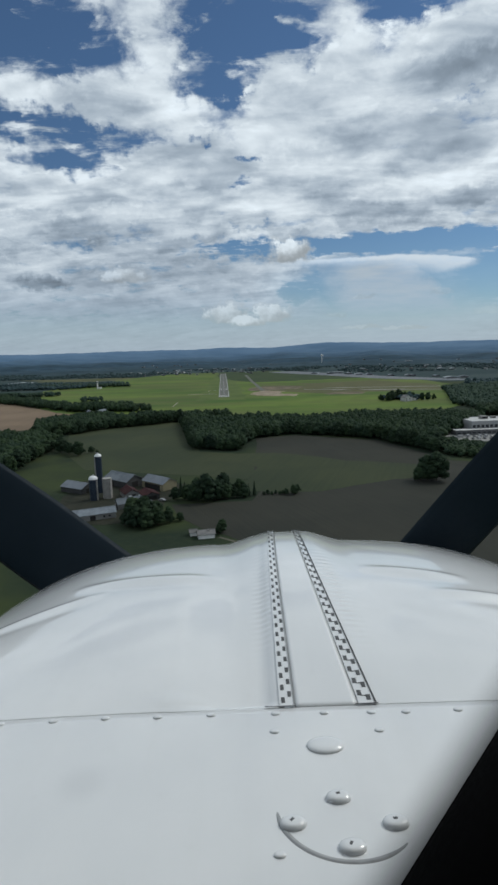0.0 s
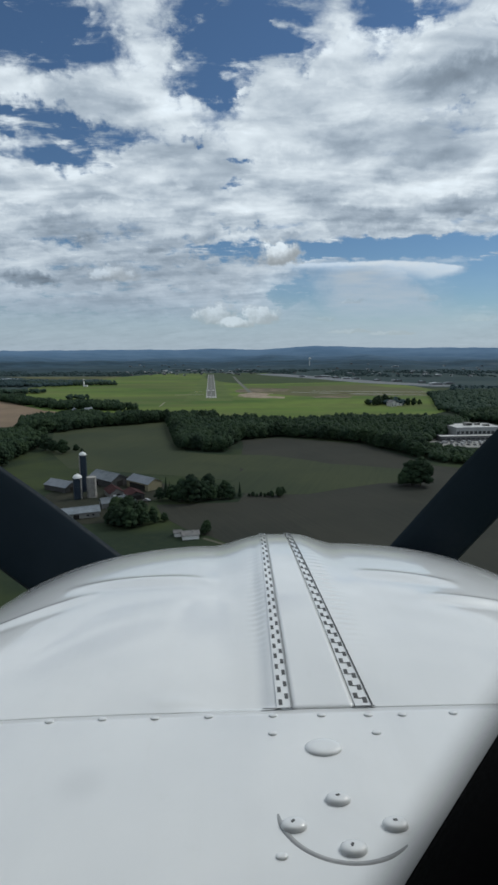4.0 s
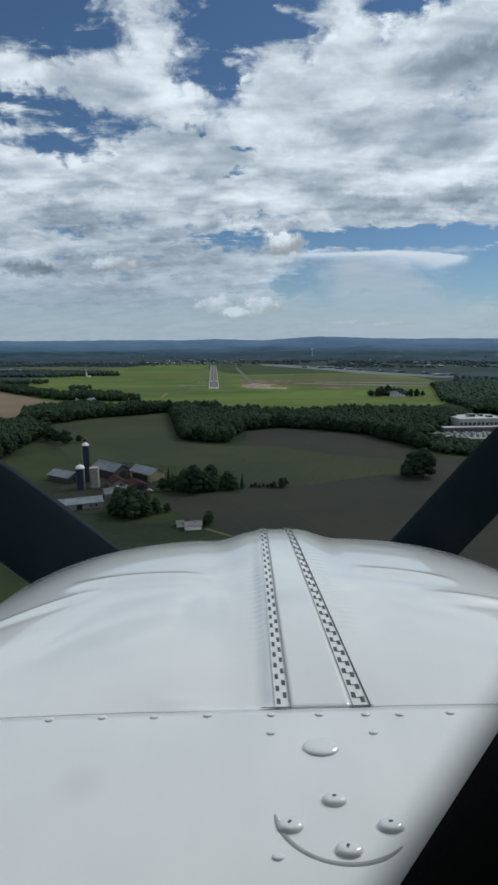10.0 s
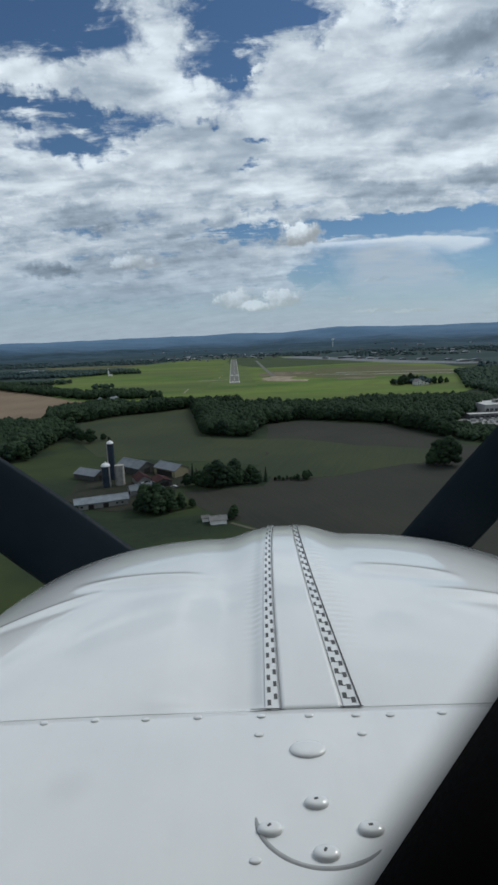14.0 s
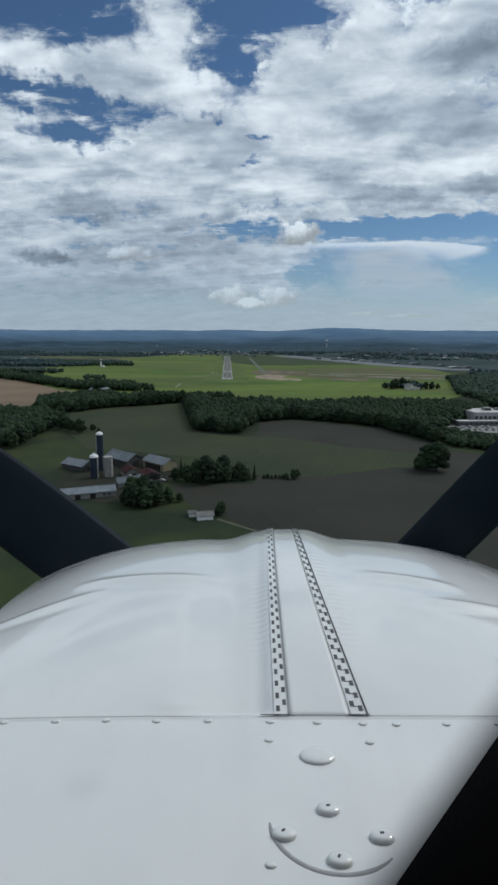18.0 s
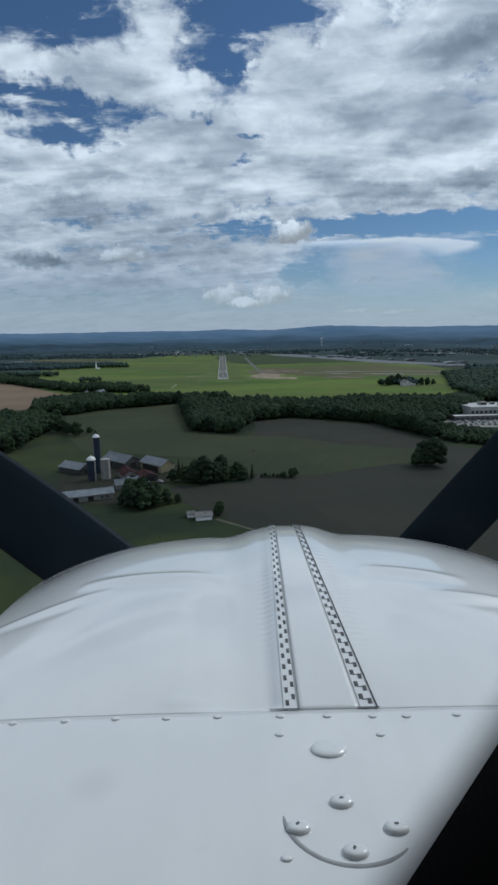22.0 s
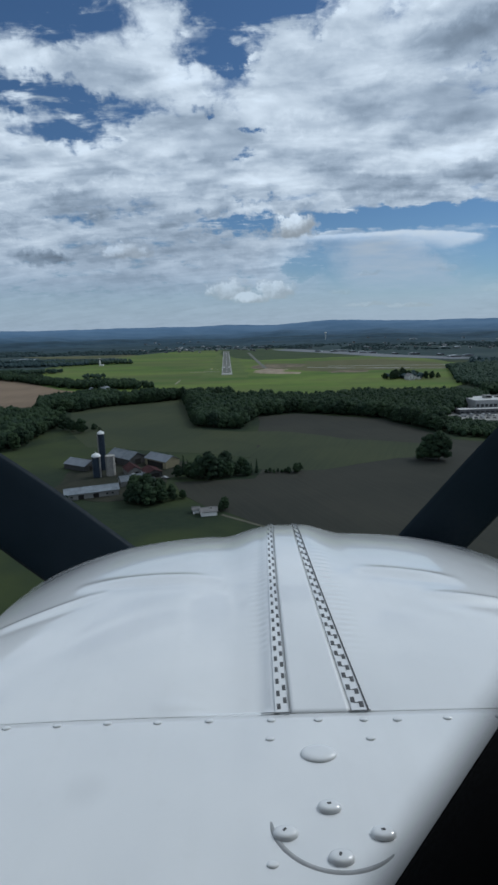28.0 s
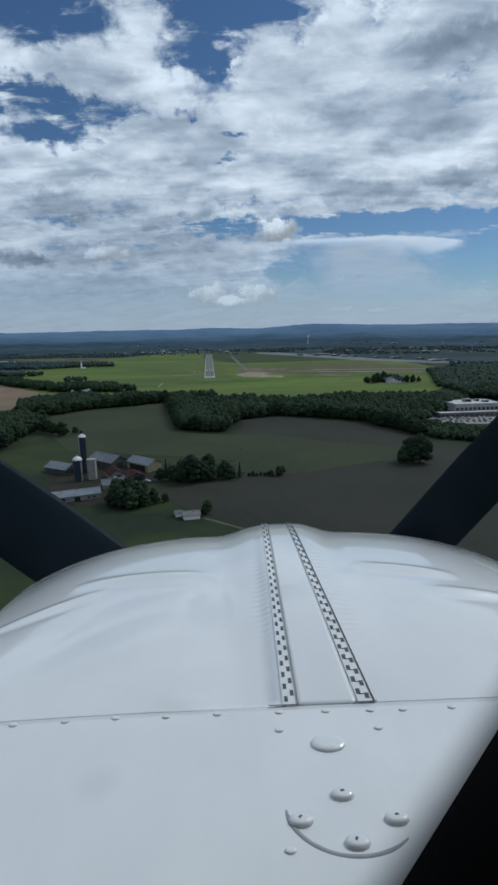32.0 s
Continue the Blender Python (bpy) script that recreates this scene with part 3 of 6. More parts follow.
def box(bm, sx, sy, sz, x=0.0, y=0.0, z=0.0, turn=0.0, bevel=0.0):
    """A box with its base centre at x, y, z, turned about the upright."""
    r = bmesh.ops.create_cube(bm, size=1.0, matrix=pose(x, y, z + sz / 2, 0, 0, turn) @ Matrix.Diagonal((sx, sy, sz, 1)))
    if bevel:
        edges = list({e for v in r["verts"] for e in v.link_edges})
        bmesh.ops.bevel(bm, geom=edges, offset=bevel, segments=2, affect="EDGES")
    return bm


def boxed(*args, **kw):
    return box(bmesh.new(), *args, **kw)


def tube(bm, r1, r2, h, m=None, n=16, cap=True):
    bmesh.ops.create_cone(bm, cap_ends=cap, segments=n, radius1=r1, radius2=r2, depth=h, matrix=(m or Matrix()) @ pose(0, 0, h / 2))
    return bm


def slab(name, points, z, thick, mat, label, category, kind="structure"):
    """A flat piece of ground with an outline in metres, its top at z."""
    bm = bmesh.new()
    vs = [bm.verts.new((x, y, z)) for x, y in points]
    f = bm.faces.new(vs)
    r = bmesh.ops.extrude_face_region(bm, geom=[f])
    for v in r["geom"]:
        if isinstance(v, bmesh.types.BMVert):
            v.co.z -= thick
    ob = part(name, bm, mat)
    return tagged(ob, label, category, kind=kind)


def ragged(points, step, amp, seed):
    """The same outline with wavering edges."""
    rng = random.Random(seed)
    out = []
    for (ax, ay), (bx, by) in zip(points, points[1:] + points[:1]):
        n = max(1, int(math.hypot(bx - ax, by - ay) / step))
        for i in range(n):
            k = i / n
            out.append((ax + (bx - ax) * k + rng.uniform(-amp, amp), ay + (by - ay) * k + rng.uniform(-amp, amp)))
    return out


def ribbon(points, width):
    """The outline of a band along a line of points."""
    left, right = [], []
    for i, (x, y) in enumerate(points):
        ax, ay = points[max(i - 1, 0)]
        bx, by = points[min(i + 1, len(points) - 1)]
        k = math.hypot(bx - ax, by - ay)
        nx, ny = -(by - ay) / k * width / 2, (bx - ax) / k * width / 2
        left.append((x + nx, y + ny))
        right.append((x - nx, y - ny))
    return left + right[::-1]

# ---- the aircraft's nose ----
# Its own axes: x to the right, y forward from the cowl's rear seam, z up; it flies a little left of the camera's axis.
NOSE = pose(AT_X + 0.0745, AT_Y + 0.435, EYE - 0.3295, 0, 0, 2.0)
aircraft = thing("aircraft_nose", "white light aircraft nose with hinged cowl and black propeller", "aircraft", NOSE)


def crown(s):
    """Height of the cowl's crown at s metres ahead of the seam."""
    z = 0.096 * s
    if s > 0.30:
        z -= 0.55 * (s - 0.30) ** 2 * (1 + 9 * max(0.0, s - 0.36))
    if s > 0.385:
        z -= 14.0 * (s - 0.385) ** 2
    if s < 0:
        z -= 0.15 * s
    return z


def ease(v, lo, hi):
    k = min(max((v - lo) / (hi - lo), 0.0), 1.0)
    return k * k * (3 - 2 * k)


def cowl_z(l, s):
    """Height of the nose's skin at l metres right of its middle."""
    k = min(max(s / 0.38, 0.0), 1.0)
    l += 0.0517 * s  # sheared left to fit the camera's view of hinges and seam
    a = abs(l)
    z = crown(s) - 0.016 * k * ease(a, 0.030, 0.10) - (0.10 + 1.05 * k) * a ** 3
    z -= 16.0 * max(0.0, a - 0.42 + 0.10 * ease(s, 0.36, 0.5)) ** 2
    # pressed swages across both shoulders: a sharp crest with a hollow behind it
    for lc, sc, half, lean, amp in ((-0.215, 0.268, 0.110, -0.10, 0.0042), (-0.345, 0.222, 0.085, 0.34, 0.0030), (0.150, 0.262, 0.075, -0.16, 0.0038), (0.225, 0.200, 0.075, -0.12, 0.0036), (-0.14, 0.016, 0.03, -0.05, 0.0010)):
        q = l - 0.0517 * s - lc
        if abs(q) < half:
            t = s - sc - lean * q
            z += 1.15 * amp * (1 - (q / half) ** 2) * (math.exp(-(t / 0.0095) ** 2) - 0.40 * math.exp(-((t + 0.017) / 0.012) ** 2))
    # the strip stands proud of the left panel; small wrinkles beside the right hinge
    c = l - 0.0517 * s
    z -= 0.0062 * ease(-c, 0.0490 - 0.0185 * s, 0.0660 - 0.0185 * s) * (1 - ease(-c, 0.085, 0.16)) * (1 - 0.5 * k) * ease(s, 0.0, 0.012)
    z += 0.0007 * math.sin(s * 620) * math.exp(-((c - (0.052 - 0.0833 * s)) / 0.010) ** 2) * ease(s, 0.06, 0.16) * (1 - ease(s, 0.24, 0.33))
    z += 0.0006 * math.sin(s * 620) * math.exp(-((c + 0.062 - 0.0185 * s) / 0.008) ** 2) * ease(s, 0.06, 0.16) * (1 - ease(s, 0.24, 0.33))
    return z


# The form above is drawn short; it is pushed out along the camera's sight lines, so its outline in view stays, into one
# even curve down to its nose.
CAM_EYE = Vector((-0.0896, -0.4322, 0.3295))
REACH = 0.66
_fall = max((crown(0.30 + 0.0005 * i) - CAM_EYE.z) / (0.30 + 0.0005 * i - CAM_EYE.y) for i in range(200))
_brow = max((0.30 + 0.0005 * i for i in range(200)), key=lambda v: (crown(v) - CAM_EYE.z) / (v - CAM_EYE.y))
BEND = 2 * (CAM_EYE.z - _fall * CAM_EYE.y) / REACH ** 2
RISE = _fall + BEND * REACH


def stretch(s):
    """How much further from the camera the skin lies at station s than the short form."""
    if s <= 0:
        return 1.0
    s = min(s, _brow)
    m = (crown(s) - CAM_EYE.z) / (s - CAM_EYE.y)
    root = math.sqrt(max(0.0, (RISE - m) ** 2 - 2 * BEND * (CAM_EYE.z - m * CAM_EYE.y)))
    return ((RISE - m - root) / BEND - CAM_EYE.y) / (s - CAM_EYE.y)


def nose_point(l, s, lift=0.0):
    return CAM_EYE + stretch(s) * (Vector((l, s, cowl_z(l, s) + lift)) - CAM_EYE)


def skin(name, l0, l1, s0, s1, nl, ns, lift=0.0, thick=0.0005, label="", follow=None):
    """A sheet of the nose's skin between two lines and two stations."""
    bm = bmesh.new()
    rows = []
    for j in range(ns + 1):
        s = s0 + (s1 - s0) * j / ns
        a, b = (l0(s), l1(s)) if follow else (l0, l1)
        rows.append([bm.verts.new(nose_point(a + (b - a) * i / nl, s, lift)) for i in range(nl + 1)])
    for ra, rb in zip(rows, rows[1:]):
        for i in range(nl):
            bm.faces.new((ra[i], ra[i + 1], rb[i + 1], rb[i]))
    ob = part(name, bm, M_WHITE, aircraft, label, smooth=True)
    if thick:
        mod = ob.modifiers.new("thickness", "SOLIDIFY")
        mod.thickness, mod.offset = thick, -1
    return ob


def left_outer(s):
    return -0.0506 + 0.0185 * s


def left_inner(s):
    return -0.0371 + 0.0068 * s


def right_inner(s):
    return 0.0214 - 0.0612 * s


def right_outer(s):
    return 0.0380 - 0.0833 * s


skin("left_cowl_panel", lambda s: -0.52, lambda s: left_outer(s) + 0.004, 0.0012, 0.43, 120, 230, label="glossy white left cowl panel with pressed swages", follow=True)
skin("right_cowl_panel", lambda s: right_outer(s) - 0.004, lambda s: 0.52, 0.0012, 0.43, 120, 230, label="glossy white right cowl panel with pressed swages", follow=True)
skin("centre_strip", left_inner, right_inner, 0.0012, 0.44, 10, 70, 0.0003, label="flat white strip between two hinges", follow=True)
skin("rear_deck", -0.52, 0.52, -0.30, 0.0012, 120, 40, -0.00006, label="white deck ahead of the windshield")


def band(name, lo, hi, s0, s1, lift, mat, parent, label="", n=50):
    """A narrow strip lying on the nose's skin."""
    bm = bmesh.new()
    rows = []
    for j in range(n + 1):
        s = s0 + (s1 - s0) * j / n
        rows.append([bm.verts.new(nose_point(lo(s) + (hi(s) - lo(s)) * k, s, lift)) for k in (0.0, 0.5, 1.0)])
    for p, q in zip(rows, rows[1:]):
        for k in range(2):
            bm.faces.new((p[k], p[k + 1], q[k + 1], q[k]))
    return part(name, bm, mat, parent, label)


for side, lo, hi, nm in ((-1, left_outer, left_inner, "left_hinge"), (1, right_inner, right_outer, "right_hinge")):
    hinge = band(nm, lo, hi, 0.0012, 0.44, 0.0011, M_WHITE, aircraft, "long white piano hinge, dark pieces laid on for its slots")
    slot = link = None
    columns = ((0.20, 0.0), (0.66, 0.45)) if side < 0 else ((0.14, 0.35), (0.56, 0.0))
    for k, phase in columns:
        i = 0
        while True:
            s = 0.006 + (i + phase) * 0.0165
            i += 1
            if s > 0.435:
                break
            c = lo(s) + (hi(s) - lo(s)) * k + (hi(s) - lo(s)) * 0.07
            run = nose_point(c, s + 0.004) - nose_point(c, s - 0.004)
            big = stretch(s)
            m = Matrix.Translation(nose_point(c, s, 0.0007)) @ pose(0, 0, 0, math.degrees(math.atan2(run.z, run.y)), 0, 0) @ Matrix.Diagonal(((hi(s) - lo(s)) / 0.0135 * big, run.length / 0.008, big, 1))
            # slots are dark boxes on the plate, standing in for shaded openings
            if slot is None:
                bm = box(bmesh.new(), 0.0034, 0.0068, 0.0007, 0, 0.0034, 0)
                slot = part("slot", bm, M_PIN, hinge)
                slot.matrix_basis = m
            else:
                share("slot", slot, m, hinge)
            if side > 0 and k < 0.3:
                q = m @ Matrix.Translation((0.0034, -0.0002, 0))
                if link is None:
                    link = part("knuckle_gap", boxed(0.0060, 0.0009, 0.0007, 0, 0, 0), M_PIN, hinge)
                    link.matrix_basis = q
                else:
                    share("knuckle_gap", link, q, hinge)
    line = right_outer if side > 0 else left_inner
    off = -0.0012 if side > 0 else -0.0006
    band("hinge_gap", lambda s: line(s) + off - (0.0009 if side > 0 else 0.0004), lambda s: line(s) + off + (0.0009 if side > 0 else 0.0004), 0.002, 0.44, 0.0016, M_PIN if side > 0 else M_GROOVE, hinge)
# thin dark line where the cowl meets the deck
bm = bmesh.new()
rows = [[bm.verts.new((l, e, cowl_z(l, 0.0) - 0.0006)) for e in (0.0004, 0.0018)] for l in [-0.50 + 1.0 * i / 60 for i in range(61)]]
for p, q in zip(rows, rows[1:]):
    bm.faces.new((p[0], p[1], q[1], q[0]))
part("seam_gap", bm, M_WHITE, aircraft)
for l0, l1 in ((-0.064, -0.036), (0.018, 0.039)):
    bm = bmesh.new()
    rows = [[bm.verts.new((l0 + (l1 - l0) * i / 8, e, cowl_z(l0 + (l1 - l0) * i / 8, 0.0) + 0.0016)) for e in (0.0008, 0.0022)] for i in range(9)]
    for p, q in zip(rows, rows[1:]):
        bm.faces.new((p[0], p[1], q[1], q[0]))
    part("hinge_end", bm, M_PIN, aircraft)


def on_deck(ob_name, base, l, s, scale=1.0, turn=0.0):
    slope = math.degrees(math.atan((cowl_z(l, s) - cowl_z(l, s - 0.006)) / 0.006))
    roll = -math.degrees(math.atan((cowl_z(l + 0.003, s) - cowl_z(l - 0.003, s)) / 0.006))
    # heads are flattened lengthwise to look right from the camera
    m = pose(l, s, cowl_z(l, s) - 0.0006, slope, roll, turn) @ Matrix.Diagonal((scale, scale * 0.66, scale, 1))
    if ob_name == "":
        base.matrix_basis = m
        return base
    return share(ob_name, base, m, aircraft)


def button(r, h, slot=False):
    """A low rounded head."""
    bm = bmesh.new()
    prof = [(r, -0.001), (r, h * 0.40), (r * 0.96, h * 0.62), (r * 0.80, h * 0.90), (r * 0.50, h), (r * 0.15, h)]
    rings = []
    for rr, zz in prof:
        rings.append([bm.verts.new((rr * math.cos(k * math.tau / 24), rr * math.sin(k * math.tau / 24), zz)) for k in range(24)])
    for a, b in zip(rings, rings[1:]):
        for k in range(24):
            bm.faces.new((a[k], a[(k + 1) % 24], b[(k + 1) % 24], b[k]))
    bm.faces.new(rings[-1])
    return bm


rivet = part("rivet", button(0.0041, 0.0021), M_WHITE, aircraft, smooth=True)
on_deck("", rivet, -0.2525, -0.0043)
for l, s in ((-0.2062, -0.0038), (-0.1597, -0.0052), (-0.1123, -0.0055), (-0.0550, -0.0068), (-0.0119, -0.0081), (0.0297, -0.0097), (0.0602, -0.0107), (0.1066, -0.0102), (-0.0573, -0.0311), (0.0304, -0.0340), (-0.0614, -0.1483), (-0.2995, -0.0043), (0.1546, -0.0102), (0.2026, -0.0102)):
    on_deck("rivet", rivet, l, s)
cap = part("dome_cap", button(0.0152, 0.0036), M_WHITE, aircraft, "smooth white cap, flattened to fit the view", smooth=True)
on_deck("", cap, -0.0175, -0.0505)
screw = part("screw", button(0.0090, 0.0042), M_WHITE, aircraft, "white-painted domed screw with a cross recess", smooth=True)
on_deck("", screw, -0.0169, -0.1048)
SCREWS = ((-0.0510, -0.1257, 40), (0.0171, -0.1281, 5), (-0.0152, -0.1453, 60))
for l, s, turn in SCREWS:
    on_deck("screw", screw, l, s)
for i, (l, s, turn) in enumerate(((-0.0169, -0.1048, 10),) + SCREWS):
    # recess is a dark box on the head in place of a shaded notch
    bm = boxed(0.0030, 0.0028, 0.0006, 0, 0.0012, 0.0037)
    r = part("recess", bm, M_PIN, aircraft)
    on_deck("", r, l, s, 1.0, turn)
# the raised rim of the round access plate under the screws, groove shade painted grey
bm = bmesh.new()
ring = []
CX, CS, CR = -0.0132, -0.1142, 0.0475
for i in range(49):
    th = math.pi * (0.96 + 0.88 * i / 48)
    fade = max(0.02, min(1.0, i / 6, (48 - i) / 12))
    c, sn = math.cos(th), math.sin(th)
    ring.append([bm.verts.new((CX + (CR + k * 0.0026 * (0.3 + 0.7 * fade)) * c, CS + (CR + k * 0.0026 * (0.3 + 0.7 * fade)) * 0.86 * sn, cowl_z(CX + CR * c, CS + CR * 0.86 * sn) - 0.0006 + h * fade)) for k, h in ((-1, 0), (-0.4, 0.0013), (0.4, 0.0013), (1, 0))])
for a, b in zip(ring, ring[1:]):
    for k in range(3):
        bm.faces.new((a[k], a[k + 1], b[k + 1], b[k]))
part("access_plate_rim", bm, M_GROOVE, aircraft, "raised curved rim of an access plate", smooth=True)
# black windshield post at the lower right, with an added sheet imitating its blurred edge
PA, PB, OUT, BACK = Vector((0.0764, -0.1474, 0.0881)), Vector((0.0075, -0.1870, 0.0274)), Vector((0.6700, -0.6670, -0.3259)), Vector((0.3275, 0.6596, -0.6765))
axis = (PB - PA).normalized()
turn = axis.to_track_quat("Z", "Y").to_matrix().to_4x4()
bm = tube(bmesh.new(), 0.075, 0.075, (PB - PA).length + 0.24, Matrix.Translation(PA - axis * 0.12 + OUT * 0.071) @ turn, 40)
post = part("windshield_post", bm, M_BLACK, aircraft, "black padded windshield post", smooth=True)
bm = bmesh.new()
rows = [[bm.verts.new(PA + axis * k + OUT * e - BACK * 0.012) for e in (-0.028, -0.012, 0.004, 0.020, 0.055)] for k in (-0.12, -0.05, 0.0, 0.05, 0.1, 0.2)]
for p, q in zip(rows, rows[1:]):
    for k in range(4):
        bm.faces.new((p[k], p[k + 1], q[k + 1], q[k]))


def blur_fade(n, b):
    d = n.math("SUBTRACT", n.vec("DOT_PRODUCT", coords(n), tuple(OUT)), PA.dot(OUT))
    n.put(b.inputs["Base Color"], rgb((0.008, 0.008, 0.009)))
    # alpha ramp imitates the out-of-focus edge of the post
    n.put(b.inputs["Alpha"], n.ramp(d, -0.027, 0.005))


part("smoked_pane_edge", bm, material("smoked_pane_edge", blur_fade, 0.8, spec=0.1), post, "added sheet that fades like a defocused post edge")
# plain cabin walls behind and over the eye, unseen, added to shade the deck
bm = bmesh.new()
for sx, sy, sz, x, y, z in ((1.16, 0.04, 1.0, 0, -1.55, -0.25), (0.04, 1.25, 1.0, -0.56, -0.93, -0.25), (0.04, 1.25, 1.0, 0.56, -0.93, -0.25), (1.16, 1.20, 0.04, 0, -0.95, 0.75), (1.16, 1.28, 0.04, 0, -0.93, -0.29)):
    box(bm, sx, sy, sz, x, y, z)
part("cabin_shell", bm, M_CABIN, aircraft, "plain dark cabin walls and roof, unseen")


def fuselage(name, stations, label):
    """A rounded white skin through stations of y, half width, bottom and top."""
    bm = bmesh.new()
    rings = []
    for y, w, lo, hi in stations:
        ring = []
        for k in range(24):
            th = math.tau * k / 24
            cx, cz = math.cos(th), math.sin(th)
            ring.append(bm.verts.new((w * math.copysign(abs(cx) ** 0.5, cx), y, (lo + hi) / 2 + (hi - lo) / 2 * math.copysign(abs(cz) ** 0.5, cz))))
        rings.append(ring)
    for a, b in zip(rings, rings[1:]):
        for k in range(24):
            bm.faces.new((a[k], a[(k + 1) % 24], b[(k + 1) % 24], b[k]))
    bm.faces.new(rings[0])
    bm.faces.new(rings[-1])
    return part(name, bm, M_WHITE, aircraft, label, smooth=False)


fuselage("lower_cowl", [(-0.30, 0.515, -0.66, -0.36), (0.0, 0.50, -0.66, -0.36), (0.40, 0.52, -0.66, -0.36), (0.66, 0.46, -0.60, -0.40)], "rounded white lower half of the cowl")
fuselage("rear_fuselage", [(-1.60, 0.56, -0.62, 0.76), (-2.3, 0.46, -0.50, 0.56), (-3.4, 0.24, -0.26, 0.22), (-4.2, 0.12, -0.10, 0.08)], "plain white rear fuselage")
for sx in (-1, 1):
    part("cabin_side", boxed(0.012, 1.30, 1.36, sx * 0.588, -0.95, -0.62), M_WHITE, aircraft, "white outer side of the cabin")
part("cabin_roof", boxed(1.19, 1.30, 0.014, 0, -0.95, 0.773, 0, 0.004), M_WHITE, aircraft, "white cabin roof")

# propeller: two blades raised in a wide V and one hanging
prop = thing("propeller", "black three-bladed propeller at rest", "")
prop.parent = aircraft
HUB = Vector((-0.0214, 0.415, -0.302))
prop.matrix_basis = Matrix.Translation(CAM_EYE + 1.40 * (HUB - CAM_EYE)) @ Matrix.Scale(1.40, 4)
bm = bmesh.new()
prof = [(0.0, 0.20), (0.03, 0.19), (0.07, 0.15), (0.10, 0.09), (0.115, 0.03), (0.118, -0.02), (0.0, -0.02)]
rings = [[bm.verts.new((r * math.cos(k * math.tau / 28), y, r * math.sin(k * math.tau / 28))) for k in range(28)] for r, y in prof]
for p, q in zip(rings, rings[1:]):
    for k in range(28):
        bm.faces.new((p[k], p[(k + 1) % 28], q[(k + 1) % 28], q[k]))
bmesh.ops.remove_doubles(bm, verts=bm.verts, dist=1e-5)
part("spinner", bm, M_WHITE, prop, "white pointed spinner", smooth=True)


def blade_mesh():
    bm = bmesh.new()
    rows = []
    R = 1.02
    for j in range(41):
        k = j / 40
        r = 0.07 + (R - 0.07) * k
        chord = 0.070 + 0.060 * ease(k, 0.0, 0.30) - 0.060 * ease(k, 0.45, 1.0)
        if k > 0.94:
            chord *= math.sqrt(max(0.02, 1 - ((k - 0.94) / 0.06) ** 2))
        twist = radians(42 - 26 * k)
        sec = []
        for i in range(14):
            th = math.tau * i / 14
            u, w = 0.5 * chord * math.cos(th), 0.5 * chord * (0.16 - 0.08 * k) * math.sin(th)
            sec.append(bm.verts.new((u * math.cos(twist * 0.5) , -0.02 + u * math.sin(twist) * 0.5 + w, r)))
        rows.append(sec)
    for p, q in zip(rows, rows[1:]):
        for i in range(14):
            bm.faces.new((p[i], p[(i + 1) % 14], q[(i + 1) % 14], q[i]))
    bm.faces.new(rows[0])
    bm.faces.new(rows[-1])
    return bm


blade = part("blade", blade_mesh(), M_BLADE, prop, "matt black blade", smooth=True)
blade.matrix_basis = pose(0, 0, 0, 0, -49.5, 0)
share("blade", blade, pose(0, 0, 0, 0, 40.5, 0), prop)
share("blade", blade, pose(0, 0, 0, 0, 176, 0), prop)

# ---- the land: one sheet to the horizon, rising into hills ----
def hill_height(az):
    """Height of the skyline, in metres at 4.6 km, by azimuth in degrees."""
    z = 104 + 4 * math.sin(az * 0.11 + 1.0) + 2 * math.sin(az * 0.37) + 1.2 * math.sin(az * 1.3 + 2) + 0.8 * math.sin(az * 2.9)
    z += 20 * math.exp(-((az - 9.0) / 5.0) ** 2) + 9 * math.exp(-((az - 6.6) / 1.6) ** 2) + 9 * math.exp(-((az + 3.3) / 2.0) ** 2) - 6 * math.exp(-((az - 0.8) / 1.6) ** 2)
    z += 12 * math.exp(-((az - 21) / 8) ** 2)
    return z


def land_z(x, y):
    """Flat farmland, then three broken wooded ridges, each higher, up to the skyline."""
    r = math.hypot(x, y)
    if r < 2600:
        return 0.0
    az = math.degrees(math.atan2(x, y))
    q = Vector((az * 0.16, r * 0.0011, 4.0))
    z = 4 * (noise.fractal(Vector((x * 0.0035, y * 0.0035, 1.0)), 0.8, 2.0, 4) + 0.3) * ease(r, 2600, 2900)
    for mid, half, high, seed in ((3080, 260, 17, 1.0), (3560, 300, 40, 7.0), (4060, 320, 68, 13.0)):
        rise = 0.74 + 0.60 * noise.fractal(Vector((az * 0.055, seed, 0.0)), 0.75, 2.1, 4)
        shift = 90 * noise.noise(Vector((az * 0.2, seed, 5.0)))
        z = max(z, high * max(rise, 0.15) * math.exp(-((r - mid - shift) / half) ** 2 * (1.0 if r < mid + shift else 0.35)))
    k = ease(r, 3700, 4580)
    z = max(z, hill_height(az) * k)
    return z + 2.2 * noise.fractal(Vector((x * 0.018, y * 0.018, 3.0)), 0.9, 2.0, 3) * ease(r, 2700, 3100)


